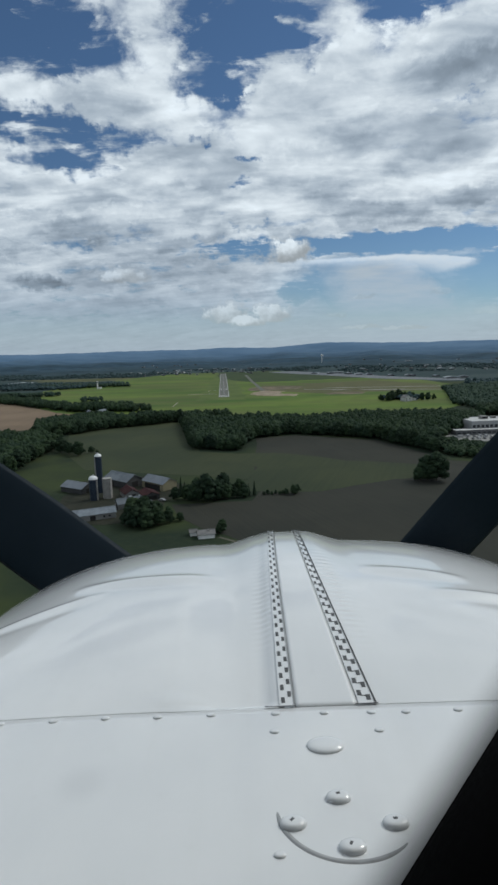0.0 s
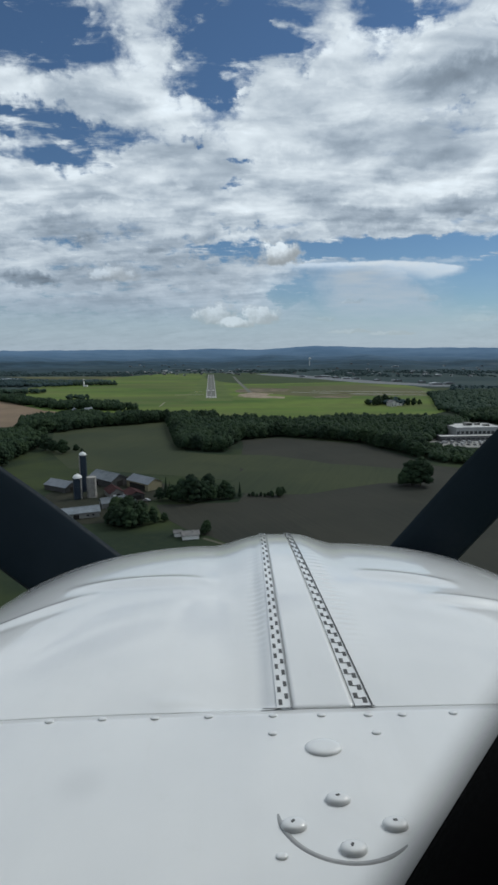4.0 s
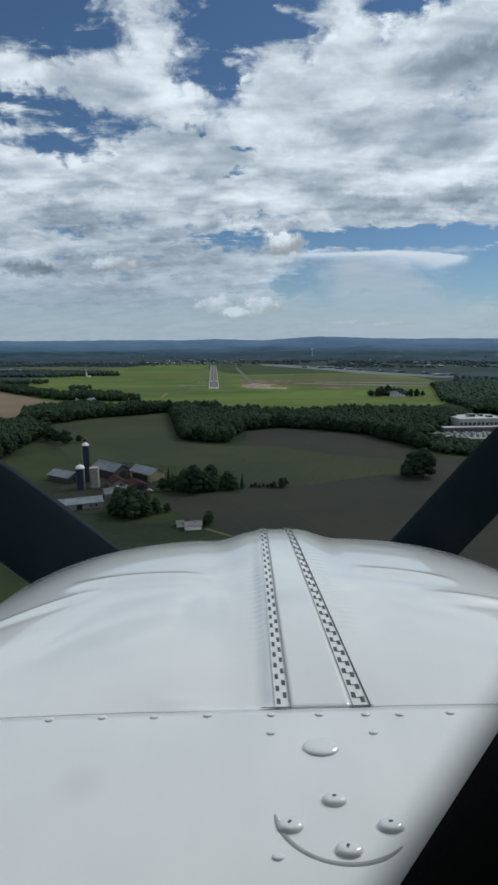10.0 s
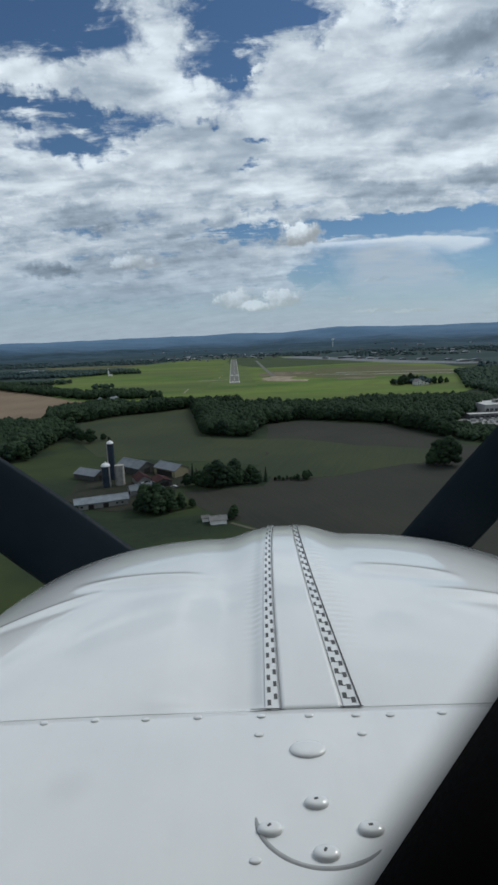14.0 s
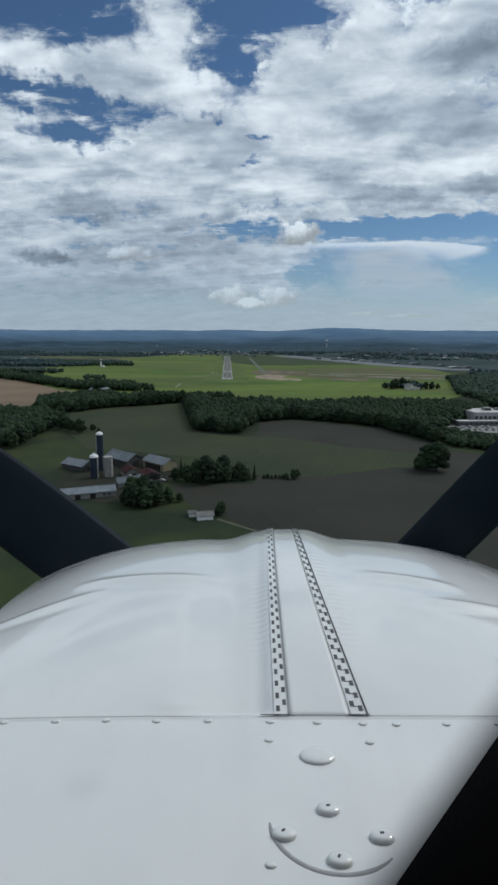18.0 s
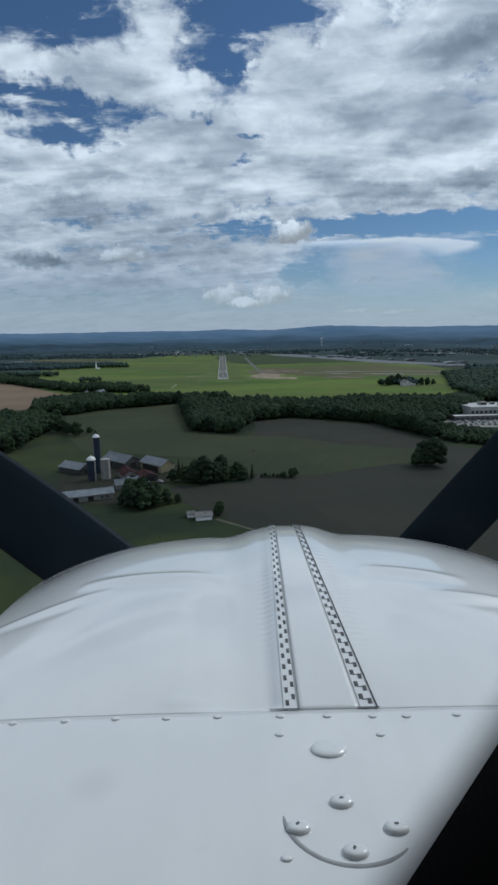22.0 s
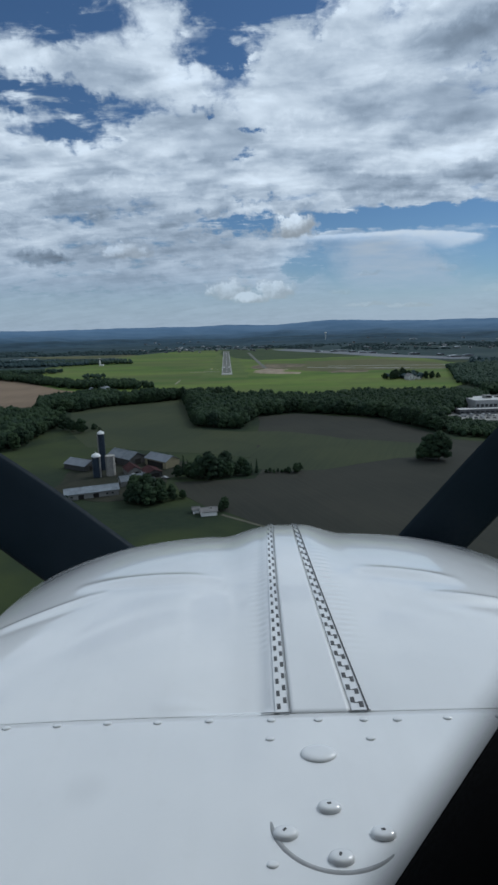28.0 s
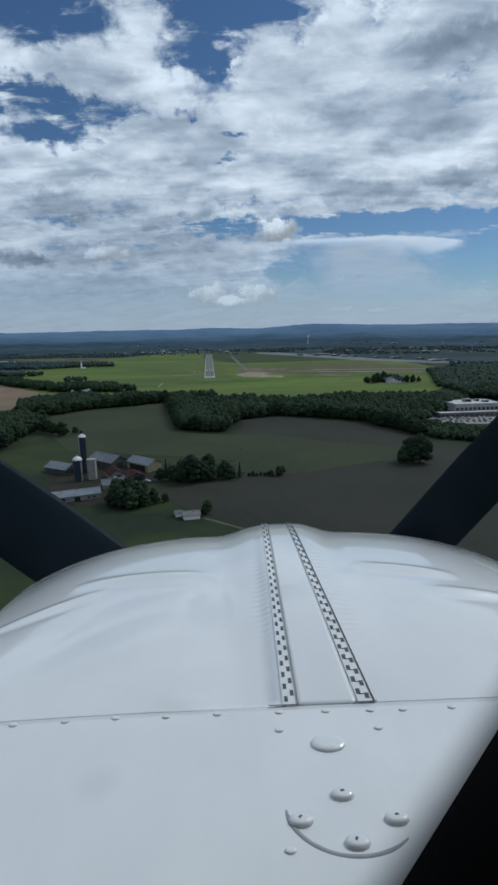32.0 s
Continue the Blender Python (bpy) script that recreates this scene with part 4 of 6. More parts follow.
def land():
    radii = [0.0] + [60 * 1.11 ** i for i in range(45)]
    radii = [r for r in radii if r < 2600] + [2640 + 34 * i for i in range(60)] + [4720, 4820]
    turns = [-42 + 0.14 * i for i in range(601)] + [44 + 4 * i for i in range(69)]
    nseg = len(turns)
    vs, faces, mats = [(0, 0, 0)], [], []
    for r in radii[1:]:
        for deg in turns:
            x, y = r * math.sin(radians(deg)), r * math.cos(radians(deg))
            vs.append((x, y, land_z(x, y) if r < 4660 else land_z(x * 4600 / r, y * 4600 / r) - (r - 4600) * 0.6))
    for k in range(nseg):
        faces.append((0, 1 + (k + 1) % nseg, 1 + k))
        mats.append(0)
    for j in range(len(radii) - 2):
        for k in range(nseg):
            a, b = 1 + j * nseg + k, 1 + j * nseg + (k + 1) % nseg
            faces.append((a, b, b + nseg, a + nseg))
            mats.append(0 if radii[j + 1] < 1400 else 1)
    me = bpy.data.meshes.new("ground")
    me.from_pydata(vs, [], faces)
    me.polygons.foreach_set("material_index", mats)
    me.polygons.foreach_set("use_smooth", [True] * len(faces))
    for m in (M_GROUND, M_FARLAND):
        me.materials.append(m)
    return tagged(new("ground", me), "open farmland rising to low wooded hills", "ground", kind="structure")


land()

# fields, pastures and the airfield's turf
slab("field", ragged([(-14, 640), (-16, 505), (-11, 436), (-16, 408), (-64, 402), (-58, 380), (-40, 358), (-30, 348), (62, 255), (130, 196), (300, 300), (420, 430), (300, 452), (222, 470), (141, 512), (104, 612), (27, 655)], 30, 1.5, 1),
     0.06, 0.3, M_SOIL, "brown crop field with faint rows, darkened for cloud shade", "field")
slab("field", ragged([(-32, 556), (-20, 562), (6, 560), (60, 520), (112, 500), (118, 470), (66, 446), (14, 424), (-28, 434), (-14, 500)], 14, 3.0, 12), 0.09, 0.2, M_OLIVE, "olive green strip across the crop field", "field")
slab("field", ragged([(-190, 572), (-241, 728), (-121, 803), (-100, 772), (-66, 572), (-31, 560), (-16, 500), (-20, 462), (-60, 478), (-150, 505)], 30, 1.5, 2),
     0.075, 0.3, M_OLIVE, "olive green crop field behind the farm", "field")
slab("field", ragged([(-340, 736), (-293, 744), (-306, 850), (-292, 920), (-365, 975), (-455, 1070), (-560, 1180), (-900, 1500), (-700, 800)], 40, 2.0, 4),
     0.06, 0.3, M_TAN, "tan stubble field", "field")
slab("field", ragged([(-352, 935), (-282, 902), (-200, 872), (-186, 852), (-250, 838), (-322, 860)], 14, 2.0, 15), 0.07, 0.2, M_TAN, "narrow tan stubble field between the woods", "field")
slab("field", ragged([(-620, 1850), (-470, 1900), (-470, 2080), (-900, 2060)], 40, 2, 5), 0.06, 0.3, M_MOWN, "pale mown field beyond the airfield", "field")
slab("airfield_grass", ragged([(-430, 1060), (-560, 1450), (-470, 2020), (-340, 2340), (60, 2360), (260, 1950), (430, 1500), (440, 1120), (262, 860), (150, 800), (50, 760), (-120, 800), (-330, 930)], 50, 3.0, 6),
     0.08, 0.3, M_AIRGRASS, "bright green airfield grass", "grass")
slab("dry_grass", ragged([(-125, 1080), (-30, 1080), (-62, 1500), (-118, 2180), (-172, 2180), (-145, 1500)], 25, 7, 71), 0.10, 0.1, M_STRIP, "dull brownish grass along the runway", "grass")
slab("dry_grass", ragged([(-20, 1300), (120, 1180), (380, 1200), (400, 1330), (150, 1420), (0, 1460)], 40, 6, 7), 0.12, 0.1, M_MOWN, "yellowed dry airfield grass", "grass")
slab("bare_earth", ragged([(-34, 1310), (-20, 1290), (30, 1300), (88, 1330), (96, 1400), (20, 1410), (-30, 1390)], 12, 7, 8), 0.15, 0.1, M_REDSOIL, "reddish bare earth beside the runway", "earth")
slab("bare_earth", ragged([(-26, 1185), (0, 1150), (64, 1136), (72, 1166), (30, 1200), (46, 1260), (0, 1290), (-22, 1250)], 10, 6, 14), 0.17, 0.1, M_SAND, "pale sandy earth dug up beside the runway", "earth")
slab("bare_earth", ragged([(128, 1146), (196, 1150), (204, 1186), (150, 1196), (120, 1172)], 12, 5, 9), 0.16, 0.1, M_REDSOIL, "reddish bare earth on the airfield", "earth")

# runway with its markings
RW = pose(-80, 1150, 0, 0, 0, 3.77)


def on_runway(bm_args, z, mat, parent, nm):
    bm = bmesh.new()
    for sx, sy, x, y in bm_args:
        box(bm, sx, sy, 0.05, x, y, z)
    o = part(nm, bm, mat, parent)
    return o


runway = tagged(part("runway", boxed(21.0, 1080, 0.18, 0, 540, 0), M_RUNWAY), "pale worn asphalt runway with white markings", "runway", kind="structure")
runway.matrix_basis = RW
for i in range(3):
    for sd in (-1, 1):
        on_runway([(1.7, 30, sd * (1.6 + i * 3.0), 22)], 0.185, M_MARK, runway, "threshold_stripe")
for sd in (-1, 1):
    on_runway([(3.4, 34, sd * 5.6, 210)], 0.185, M_MARK, runway, "aiming_mark")
    on_runway([(1.1, 1074, sd * 9.8, 540)], 0.185, M_MARK, runway, "edge_line")
for i in range(16):
    on_runway([(0.9, 32, 0, 90 + i * 58)], 0.185, M_MARK, runway, "centre_dash")
on_runway([(21.0, 2.2, 0, 1.2)], 0.188, M_MARK, runway, "threshold_bar")
slab("taxiway", ribbon([(-2, 1290), (-30, 1650), (-58, 2060)], 9), 0.17, 0.1, M_RUNWAY, "narrow pale taxiway", "taxiway")
slab("track", ribbon([(-156, 985), (-157, 1020), (-158, 1055)], 2.5), 0.17, 0.1, M_GRAVEL, "short pale track on the airfield grass", "track")
slab("track", ribbon([(-162, 1226), (-100, 1230)], 7), 0.17, 0.1, M_GRAVEL, "pale gravel track", "track")
slab("taxiway", ribbon([(140, 1325), (350, 1300), (520, 1270)], 9), 0.18, 0.1, M_CONCRETE, "pale concrete taxiway across the grass", "taxiway")
slab("taxiway", ribbon([(150, 1262), (230, 1250), (300, 1236)], 6), 0.18, 0.1, M_CONCRETE, "short pale taxiway across the grass", "taxiway")
slab("taxiway", ribbon([(90, 1296), (260, 1232), (420, 1196)], 7), 0.18, 0.1, M_CONCRETE, "long concrete taxiway", "taxiway")
slab("apron", [(30, 2290), (46, 2200), (236, 1850), (322, 1655), (480, 1480), (560, 1490), (400, 1720), (300, 1930), (130, 2290)], 0.18, 0.1, M_APRON, "grey aircraft apron", "apron")
# cloud shadow over the far end is painted as a darker patch
slab("rough_grass", ragged([(-150, 1900), (-176, 2320), (40, 2340), (180, 2000), (330, 1700), (120, 1640), (-30, 1600)], 40, 6, 17), 0.12, 0.1, M_DARKGRASS, "dark green patch for cloud shade at the airfield's far end", "grass")
slab("rough_grass", ragged([(90, 1500), (300, 1560), (420, 1330), (300, 1290), (120, 1360)], 40, 6, 18), 0.13, 0.1, M_MOWN, "dull brownish strips of airfield grass", "grass")
for i in range(6):
    slab("field", ragged([(-980 + i * 70, 1830 + 30 * i), (-560 + i * 10, 1800 + 40 * i), (-540 + i * 8, 1822 + 40 * i), (-990 + i * 70, 1856 + 30 * i)], 40, 3, 60 + i), 0.10, 0.1, (M_MOWN, M_DARKGRASS)[i % 2], "brownish field strip beyond the airfield", "field")

# lane from the little house, and the farm's yard
slab("lane", ribbon([(-32, 345), (20, 303), (62, 256), (110, 205)], 1.9), 0.10, 0.2, M_TRACK, "narrow pale farm lane", "lane")
slab("farmyard", ragged([(-135, 385), (-95, 365), (-70, 400), (-62, 450), (-90, 480), (-140, 470)], 8, 2.5, 10), 0.09, 0.2, M_YARD, "trodden earth farmyard", "yard")

# ---- trees ----
def lump(bm, centre, r, rng, sub=2, rough=0.28, flat=0.85):
    res = bmesh.ops.create_icosphere(bm, subdivisions=sub, radius=1.0)
    off = Vector((rng.uniform(0, 99), rng.uniform(0, 99), rng.uniform(0, 99)))
    for v in res["verts"]:
        k = 1 + rough * 2 * noise.fractal(v.co * 1.9 + off, 0.7, 2.0, 3)
        v.co = Vector(centre) + Vector((v.co.x * r * k, v.co.y * r * k, v.co.z * r * k * flat))


def leaves(bm, centre, r, count, size, rng):
    """Loose sprays of leaves standing off a clump."""
    for _ in range(count):
        n = Vector((rng.gauss(0, 1), rng.gauss(0, 1), rng.gauss(0.25, 1))).normalized()
        c = Vector(centre) + n * r * rng.uniform(0.85, 1.16)
        a = Vector((rng.gauss(0, 1), rng.gauss(0, 1), rng.gauss(0, 1))).normalized()
        u = n.cross(a).normalized() * size * rng.uniform(0.5, 1.1)
        w = (n + a * 0.8).normalized() * size * rng.uniform(0.5, 1.1)
        bm.faces.new([bm.verts.new(c + p) for p in (-u, w * 0.7, u, -w * 0.7)])


def tree_parts(seed, h=13.0, spread=5.2, lumps=13, mat=None, narrow=1.0):
    """A tapered trunk with limbs under a crown of many small clumps, loose at its outline."""
    rng = random.Random(seed)
    t = thing("tree", "broad leafy summer tree", "tree")
    bm = bmesh.new()
    tube(bm, 0.34, 0.20, h * 0.42, None, 8)
    for i in range(4):
        a = rng.uniform(0, math.tau)
        tube(bm, 0.16, 0.05, h * 0.38, pose(0, 0, h * (0.26 + 0.05 * i), rng.uniform(24, 46), 0, math.degrees(a)), 6)
    part("trunk", bm, M_BARK, t)
    bm = bmesh.new()
    count = lumps * 3
    tilt = rng.uniform(0, math.tau)
    for i in range(count):
        k = (i + 0.5) / count
        z = h * (0.16 + 0.74 * k)
        wide = spread * math.sqrt(max(0.05, 1 - (1.75 * k - 0.62) ** 2)) * (0.90 + 0.16 * math.sin(3 * k + seed))
        a = i * 2.39996 + rng.uniform(-0.4, 0.4)
        reach = wide * rng.uniform(0.45, 0.92) * (1 + 0.16 * math.cos(2 * (a - tilt)))
        c = (reach * math.cos(a) * narrow, reach * math.sin(a) * narrow, z + rng.uniform(-0.5, 0.5))
        r = spread * rng.uniform(0.20, 0.34)
        lump(bm, c, r, rng, 2, 0.34, 0.80)
        leaves(bm, c, r * 0.95, 60, 0.42, rng)
    lump(bm, (0, 0, h * 0.50), spread * 0.62, rng, 2, 0.2, 0.95)
    part("crown", bm, mat or M_LEAF, t, smooth=True)
    return t


def conifer_parts(seed, h=15.0, spread=2.6):
    """A narrow dark spruce: drooping tiers of boughs round a straight stem."""
    rng = random.Random(seed)
    t = thing("conifer", "narrow dark conifer among the farm's trees", "tree", None, "conifers at the farm")
    part("trunk", tube(bmesh.new(), 0.24, 0.05, h * 0.95, None, 8), M_BARK, t)
    bm = bmesh.new()
    for i in range(15):
        k = i / 14
        z, r = h * (0.10 + 0.80 * k), spread * (1.02 - 0.92 * k)
        n = 15 - int(6 * k)
        for j in range(n):
            a = math.tau * (j + rng.uniform(-0.3, 0.3)) / n
            q = r * rng.uniform(0.75, 1.15)
            u, v = Vector((math.cos(a), math.sin(a), 0)), Vector((-math.sin(a), math.cos(a), 0)) * (0.16 * r + 0.22)
            p = [Vector((0, 0, z + h * 0.085)), u * q * 0.6 + v + Vector((0, 0, z + 0.02 * h)), u * q + Vector((0, 0, z - 0.035 * h)), u * q * 0.6 - v + Vector((0, 0, z + 0.02 * h))]
            bm.faces.new([bm.verts.new(x) for x in p])
    part("crown", bm, M_LEAFDARK, t)
    return t


TREES = [tree_parts(11, 14, 5.4, 14, M_LEAF), tree_parts(12, 11.5, 5.0, 12, M_LEAF), tree_parts(13, 15.5, 5.8, 15, M_LEAFDARK), tree_parts(14, 10, 4.2, 11, M_LEAFDARK), tree_parts(15, 12.5, 6.0, 13, M_LEAF)]
for i, t in enumerate(TREES):
    t.matrix_basis = pose(-176 - i * 11, 566 + i * 9, 0, 0, 0, i * 70)
    tagged(t, "leafy summer tree at the edge of the wood", "tree", "trees along the wood")


def plant(x, y, scale=1.0, which=None, rng=random, label="", group=""):
    t = TREES[which if which is not None else rng.randrange(len(TREES))]
    m = pose(x, y, 0, 0, 0, rng.uniform(0, 360)) @ Matrix.Scale(scale * rng.uniform(0.85, 1.15), 4)
    c = copy_thing(t, m)
    if label:
        tagged(c, label, "tree", group)
    return c


def inside(x, y, poly):
    hit = False
    for (ax, ay), (bx, by) in zip(poly, poly[1:] + poly[:1]):
        if (ay > y) != (by > y) and x < (bx - ax) * (y - ay) / (by - ay) + ax:
            hit = not hit
    return hit


def lumpy_wood(name, spots, label, mat, seed, category="wood", detail=2):
    """One mesh of many tree crowns for woods that nobody could count. spots: x, y, height, spread, ground height."""
    rng = np.random.default_rng(seed)
    protos = []
    for s in range(6):
        bm = bmesh.new()
        r2 = random.Random(seed * 10 + s)
        for i in range(9 if detail > 1 else 4):
            k = (i + 0.5) / (9 if detail > 1 else 4)
            a = i * 2.39996 + r2.uniform(-0.4, 0.4)
            reach = (0.62 if detail > 1 else 0.45) * math.sqrt(max(0.04, 1 - (1.5 * k - 0.45) ** 2)) * r2.uniform(0.55, 1.0)
            c, r = (reach * math.cos(a), reach * math.sin(a), 0.36 + 0.46 * k), (0.34 if detail > 1 else 0.48) * r2.uniform(0.8, 1.15)
            lump(bm, c, r, r2, detail, 0.34, 0.62)
            if detail > 1:
                leaves(bm, c, r * 0.80, 12, 0.055, r2)
        bm.verts.ensure_lookup_table()
        bmesh.ops.triangulate(bm, faces=bm.faces)
        v = np.array([p.co[:] for p in bm.verts])
        bm.verts.index_update()
        f = np.array([[q.index for q in p.verts] for p in bm.faces])
        bm.free()
        protos.append((v, f))
    vs, fs, base = [], [], 0
    for x, y, h, sp, gz in spots:
        v, f = protos[rng.integers(len(protos))]
        a = rng.uniform(0, math.tau)
        c, s = math.cos(a), math.sin(a)
        w = np.empty_like(v)
        w[:, 0] = x + sp * (v[:, 0] * c - v[:, 1] * s)
        w[:, 1] = y + sp * (v[:, 0] * s + v[:, 1] * c)
        w[:, 2] = gz + h * v[:, 2] * 1.05 - h * 0.08
        vs.append(w)
        fs.append(f + base)
        base += len(v)
    vs, fs = np.concatenate(vs), np.concatenate(fs)
    me = bpy.data.meshes.new(name)
    me.vertices.add(len(vs))
    me.vertices.foreach_set("co", vs.astype(np.float32).ravel())
    me.loops.add(len(fs) * 3)
    me.loops.foreach_set("vertex_index", fs.astype(np.int32).ravel())
    me.polygons.add(len(fs))
    me.polygons.foreach_set("loop_start", np.arange(0, len(fs) * 3, 3, dtype=np.int32))
    me.polygons.foreach_set("use_smooth", [True] * len(fs))
    me.update(calc_edges=True)
    me.materials.append(mat)
    return tagged(new(name, me), label, category, kind="stuff")


def scatter(poly, spacing, seed, h=(10, 16), spread=(5.5, 9.5)):
    rng = random.Random(seed)
    xs, ys = [p[0] for p in poly], [p[1] for p in poly]
    out = []
    x = min(xs)
    while x < max(xs):
        y = min(ys)
        while y < max(ys):
            px, py = x + rng.uniform(-0.45, 0.45) * spacing, y + rng.uniform(-0.45, 0.45) * spacing
            if inside(px, py, poly):
                k = 0.5 + 0.9 * noise.noise(Vector((px * 0.022, py * 0.022, seed * 0.37)))
                k = min(max(0.65 * k + 0.35 * rng.random(), 0.0), 1.0)
                out.append((px, py, h[0] + (h[1] - h[0]) * k, rng.uniform(*spread), 0.0))
            y += spacing
        x += spacing
    return out


# woods round the fields: their near edges are single trees, the depth behind is one mass
WOODS = [
    [(-108, 775), (-72, 590), (-32, 575), (-20, 640), (30, 668), (106, 622), (140, 545), (158, 600), (172, 625), (255, 715), (262, 765), (150, 780), (52, 742), (-60, 765), (-112, 800)],
    [(-268, 690), (-225, 700), (-200, 735), (-169, 752), (-115, 792), (-40, 792), (-60, 812), (-125, 825), (-190, 812), (-232, 837), (-282, 815), (-290, 750)],
    [(-525, 1128), (-414, 1030), (-304, 932), (-209, 918), (-175, 925), (-228, 965), (-320, 985), (-454, 1110), (-582, 1240), (-900, 1560), (-900, 1480)],
    [(-236, 493), (-208, 500), (-212, 548), (-216, 604), (-225, 655), (-272, 660), (-304, 680), (-480, 670), (-470, 560)],
    [(270, 800), (450, 930), (620, 960), (900, 900), (900, 700), (640, 720), (420, 740), (330, 745), (280, 770)],
]
spots = []
for i, poly in enumerate(WOODS):
    spots += scatter(poly, 8.2, 40 + i)
spots += scatter([(142, 530), (225, 484), (330, 462), (470, 440), (475, 490), (300, 535), (205, 552), (158, 600)], 6.5, 49, (5, 8.5), (4, 6.5))
rng = random.Random(5)
edge = []
for poly, count in ((WOODS[0], 7), (WOODS[3], 4), (WOODS[1], 5)):
    for (ax, ay), (bx, by) in list(zip(poly, poly[1:]))[:count]:
        n = int(math.hypot(bx - ax, by - ay) / 7.5)
        for i in range(n):
            edge.append((ax + (bx - ax) * i / n + rng.uniform(-2, 2), ay + (by - ay) * i / n + rng.uniform(-2, 2)))
for x, y in edge[:230]:
    plant(x, y, 1.0, None, rng)
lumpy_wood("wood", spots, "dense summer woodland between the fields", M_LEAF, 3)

# far tree belts and country beyond the airfield
far = []
rng = random.Random(8)
for poly, sp in (([(-1300, 1500), (-560, 1470), (-470, 1500), (-480, 1560), (-1300, 1600)], 13), ([(-1500, 2060), (-480, 2080), (-350, 2380), (-1500, 2600)], 24),
                 ([(-350, 2420), (60, 2400), (260, 2010), (700, 2000), (1800, 1700), (2100, 2700), (-400, 3100)], 30), ([(440, 1130), (900, 1000), (1500, 1000), (1500, 1500), (700, 1350), (470, 1400)], 15),
                 ([(200, 1010), (262, 990), (262, 1040), (215, 1050)], 9), ([(-690, 1600), (-482, 1580), (-385, 1655), (-462, 1700), (-716, 1700)], 14), ([(-1600, 1650), (-620, 1640), (-620, 1720), (-1600, 1900)], 15)):
    far += [q for q in scatter(poly, sp, rng.randrange(999), (4, 8) if sp > 20 else (7, 13), (8, 13) if sp > 20 else (6, 9)) if sp < 20 or noise.noise(Vector((q[0] * 0.006, q[1] * 0.003, 2.0))) > -0.12]
for _ in range(140):
    a, r = radians(rng.uniform(-38, 38)), rng.uniform(2300, 2700)
    x, y = r * math.sin(a), r * math.cos(a)
    far.append((x, y, rng.uniform(4, 7), rng.uniform(8, 14), land_z(x, y)))
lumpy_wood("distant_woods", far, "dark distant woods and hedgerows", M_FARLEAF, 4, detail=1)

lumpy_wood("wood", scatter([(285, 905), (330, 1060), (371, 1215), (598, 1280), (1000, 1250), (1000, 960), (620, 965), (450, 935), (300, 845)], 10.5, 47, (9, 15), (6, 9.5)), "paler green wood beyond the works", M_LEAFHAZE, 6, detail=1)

for seed, poly in ((81, [(-356, 1110), (-320, 1112), (-316, 1130), (-352, 1134)]), (82, [(-266, 1006), (-228, 1008), (-226, 1026), (-262, 1024)]), (83, [(-610, 1520), (-470, 1540), (-364, 1556), (-360, 1584), (-480, 1580), (-610, 1580)]), (84, [(-660, 1240), (-458, 1264), (-456, 1286), (-660, 1290)])):
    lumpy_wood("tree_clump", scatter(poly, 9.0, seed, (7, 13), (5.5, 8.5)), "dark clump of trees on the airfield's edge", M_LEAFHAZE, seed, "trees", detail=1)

# trees round the farm, single trees in the fields, hedge along the road
rng = random.Random(21)
for x, y, s, w in ((-64, 413, 0.80, 3), (-57, 414, 0.85, 1), (-50, 411, 1.05, 4), (-44, 409, 1.15, 2), (-38, 412, 1.0, 0), (-32, 414, 0.85, 1), (-27, 416, 0.80, 3), (-21, 417, 0.75, 4), (-46, 421, 1.0, 0), (-35, 423, 0.9, 2), (-25, 426, 0.8, 1),
                   (-84, 366, 0.75, 3), (-78, 363, 0.95, 2), (-72, 362, 0.9, 4), (-66, 366, 0.8, 1), (-81, 372, 0.9, 0), (-74, 371, 0.95, 2), (-60, 369, 0.55, 3), (-55, 372, 0.5, 1), (-62, 376, 0.6, 4), (-69, 378, 0.8, 0), (-118, 368, 0.35, 3), (-123, 371, 0.4, 1)):
    plant(x, y, s, w, rng, "leafy tree beside the farm buildings", "trees round the farm")
spruce = conifer_parts(31)
spruce.matrix_basis = pose(-62, 424, 0) @ Matrix.Scale(0.85, 4)
for x, y, s, spin in ((-15, 420, 0.80, 70), (-18.5, 419, 0.66, 200), (-60, 427, 0.7, 20)):
    copy_thing(spruce, pose(x, y, 0, 0, 0, spin) @ Matrix.Scale(s, 4))
for x, y, s, w in ((-9, 421, 0.24, 3), (-6.5, 422, 0.28, 1), (-4, 421, 0.22, 4), (-1.5, 422, 0.26, 3), (1, 421, 0.24, 1), (3, 422, 0.30, 3), (5, 421, 0.34, 4), (10, 421, 0.62, 1), (12, 424, 0.5, 3), (-32.5, 350, 0.50, 3), (-31, 353, 0.55, 1)):
    plant(x, y, s, w, rng, "low bushy tree standing in the field", "trees in the fields")
for x, y, s, w in ((103, 450, 1.25, 0), (108, 447, 1.3, 2), (98, 449, 1.1, 4), (-176, 575, 0.7, 3), (-168, 580, 0.55, 1), (-162, 577, 0.4, 3)):
    plant(x, y, s, w, rng, "round tree standing alone in the field", "trees in the fields")

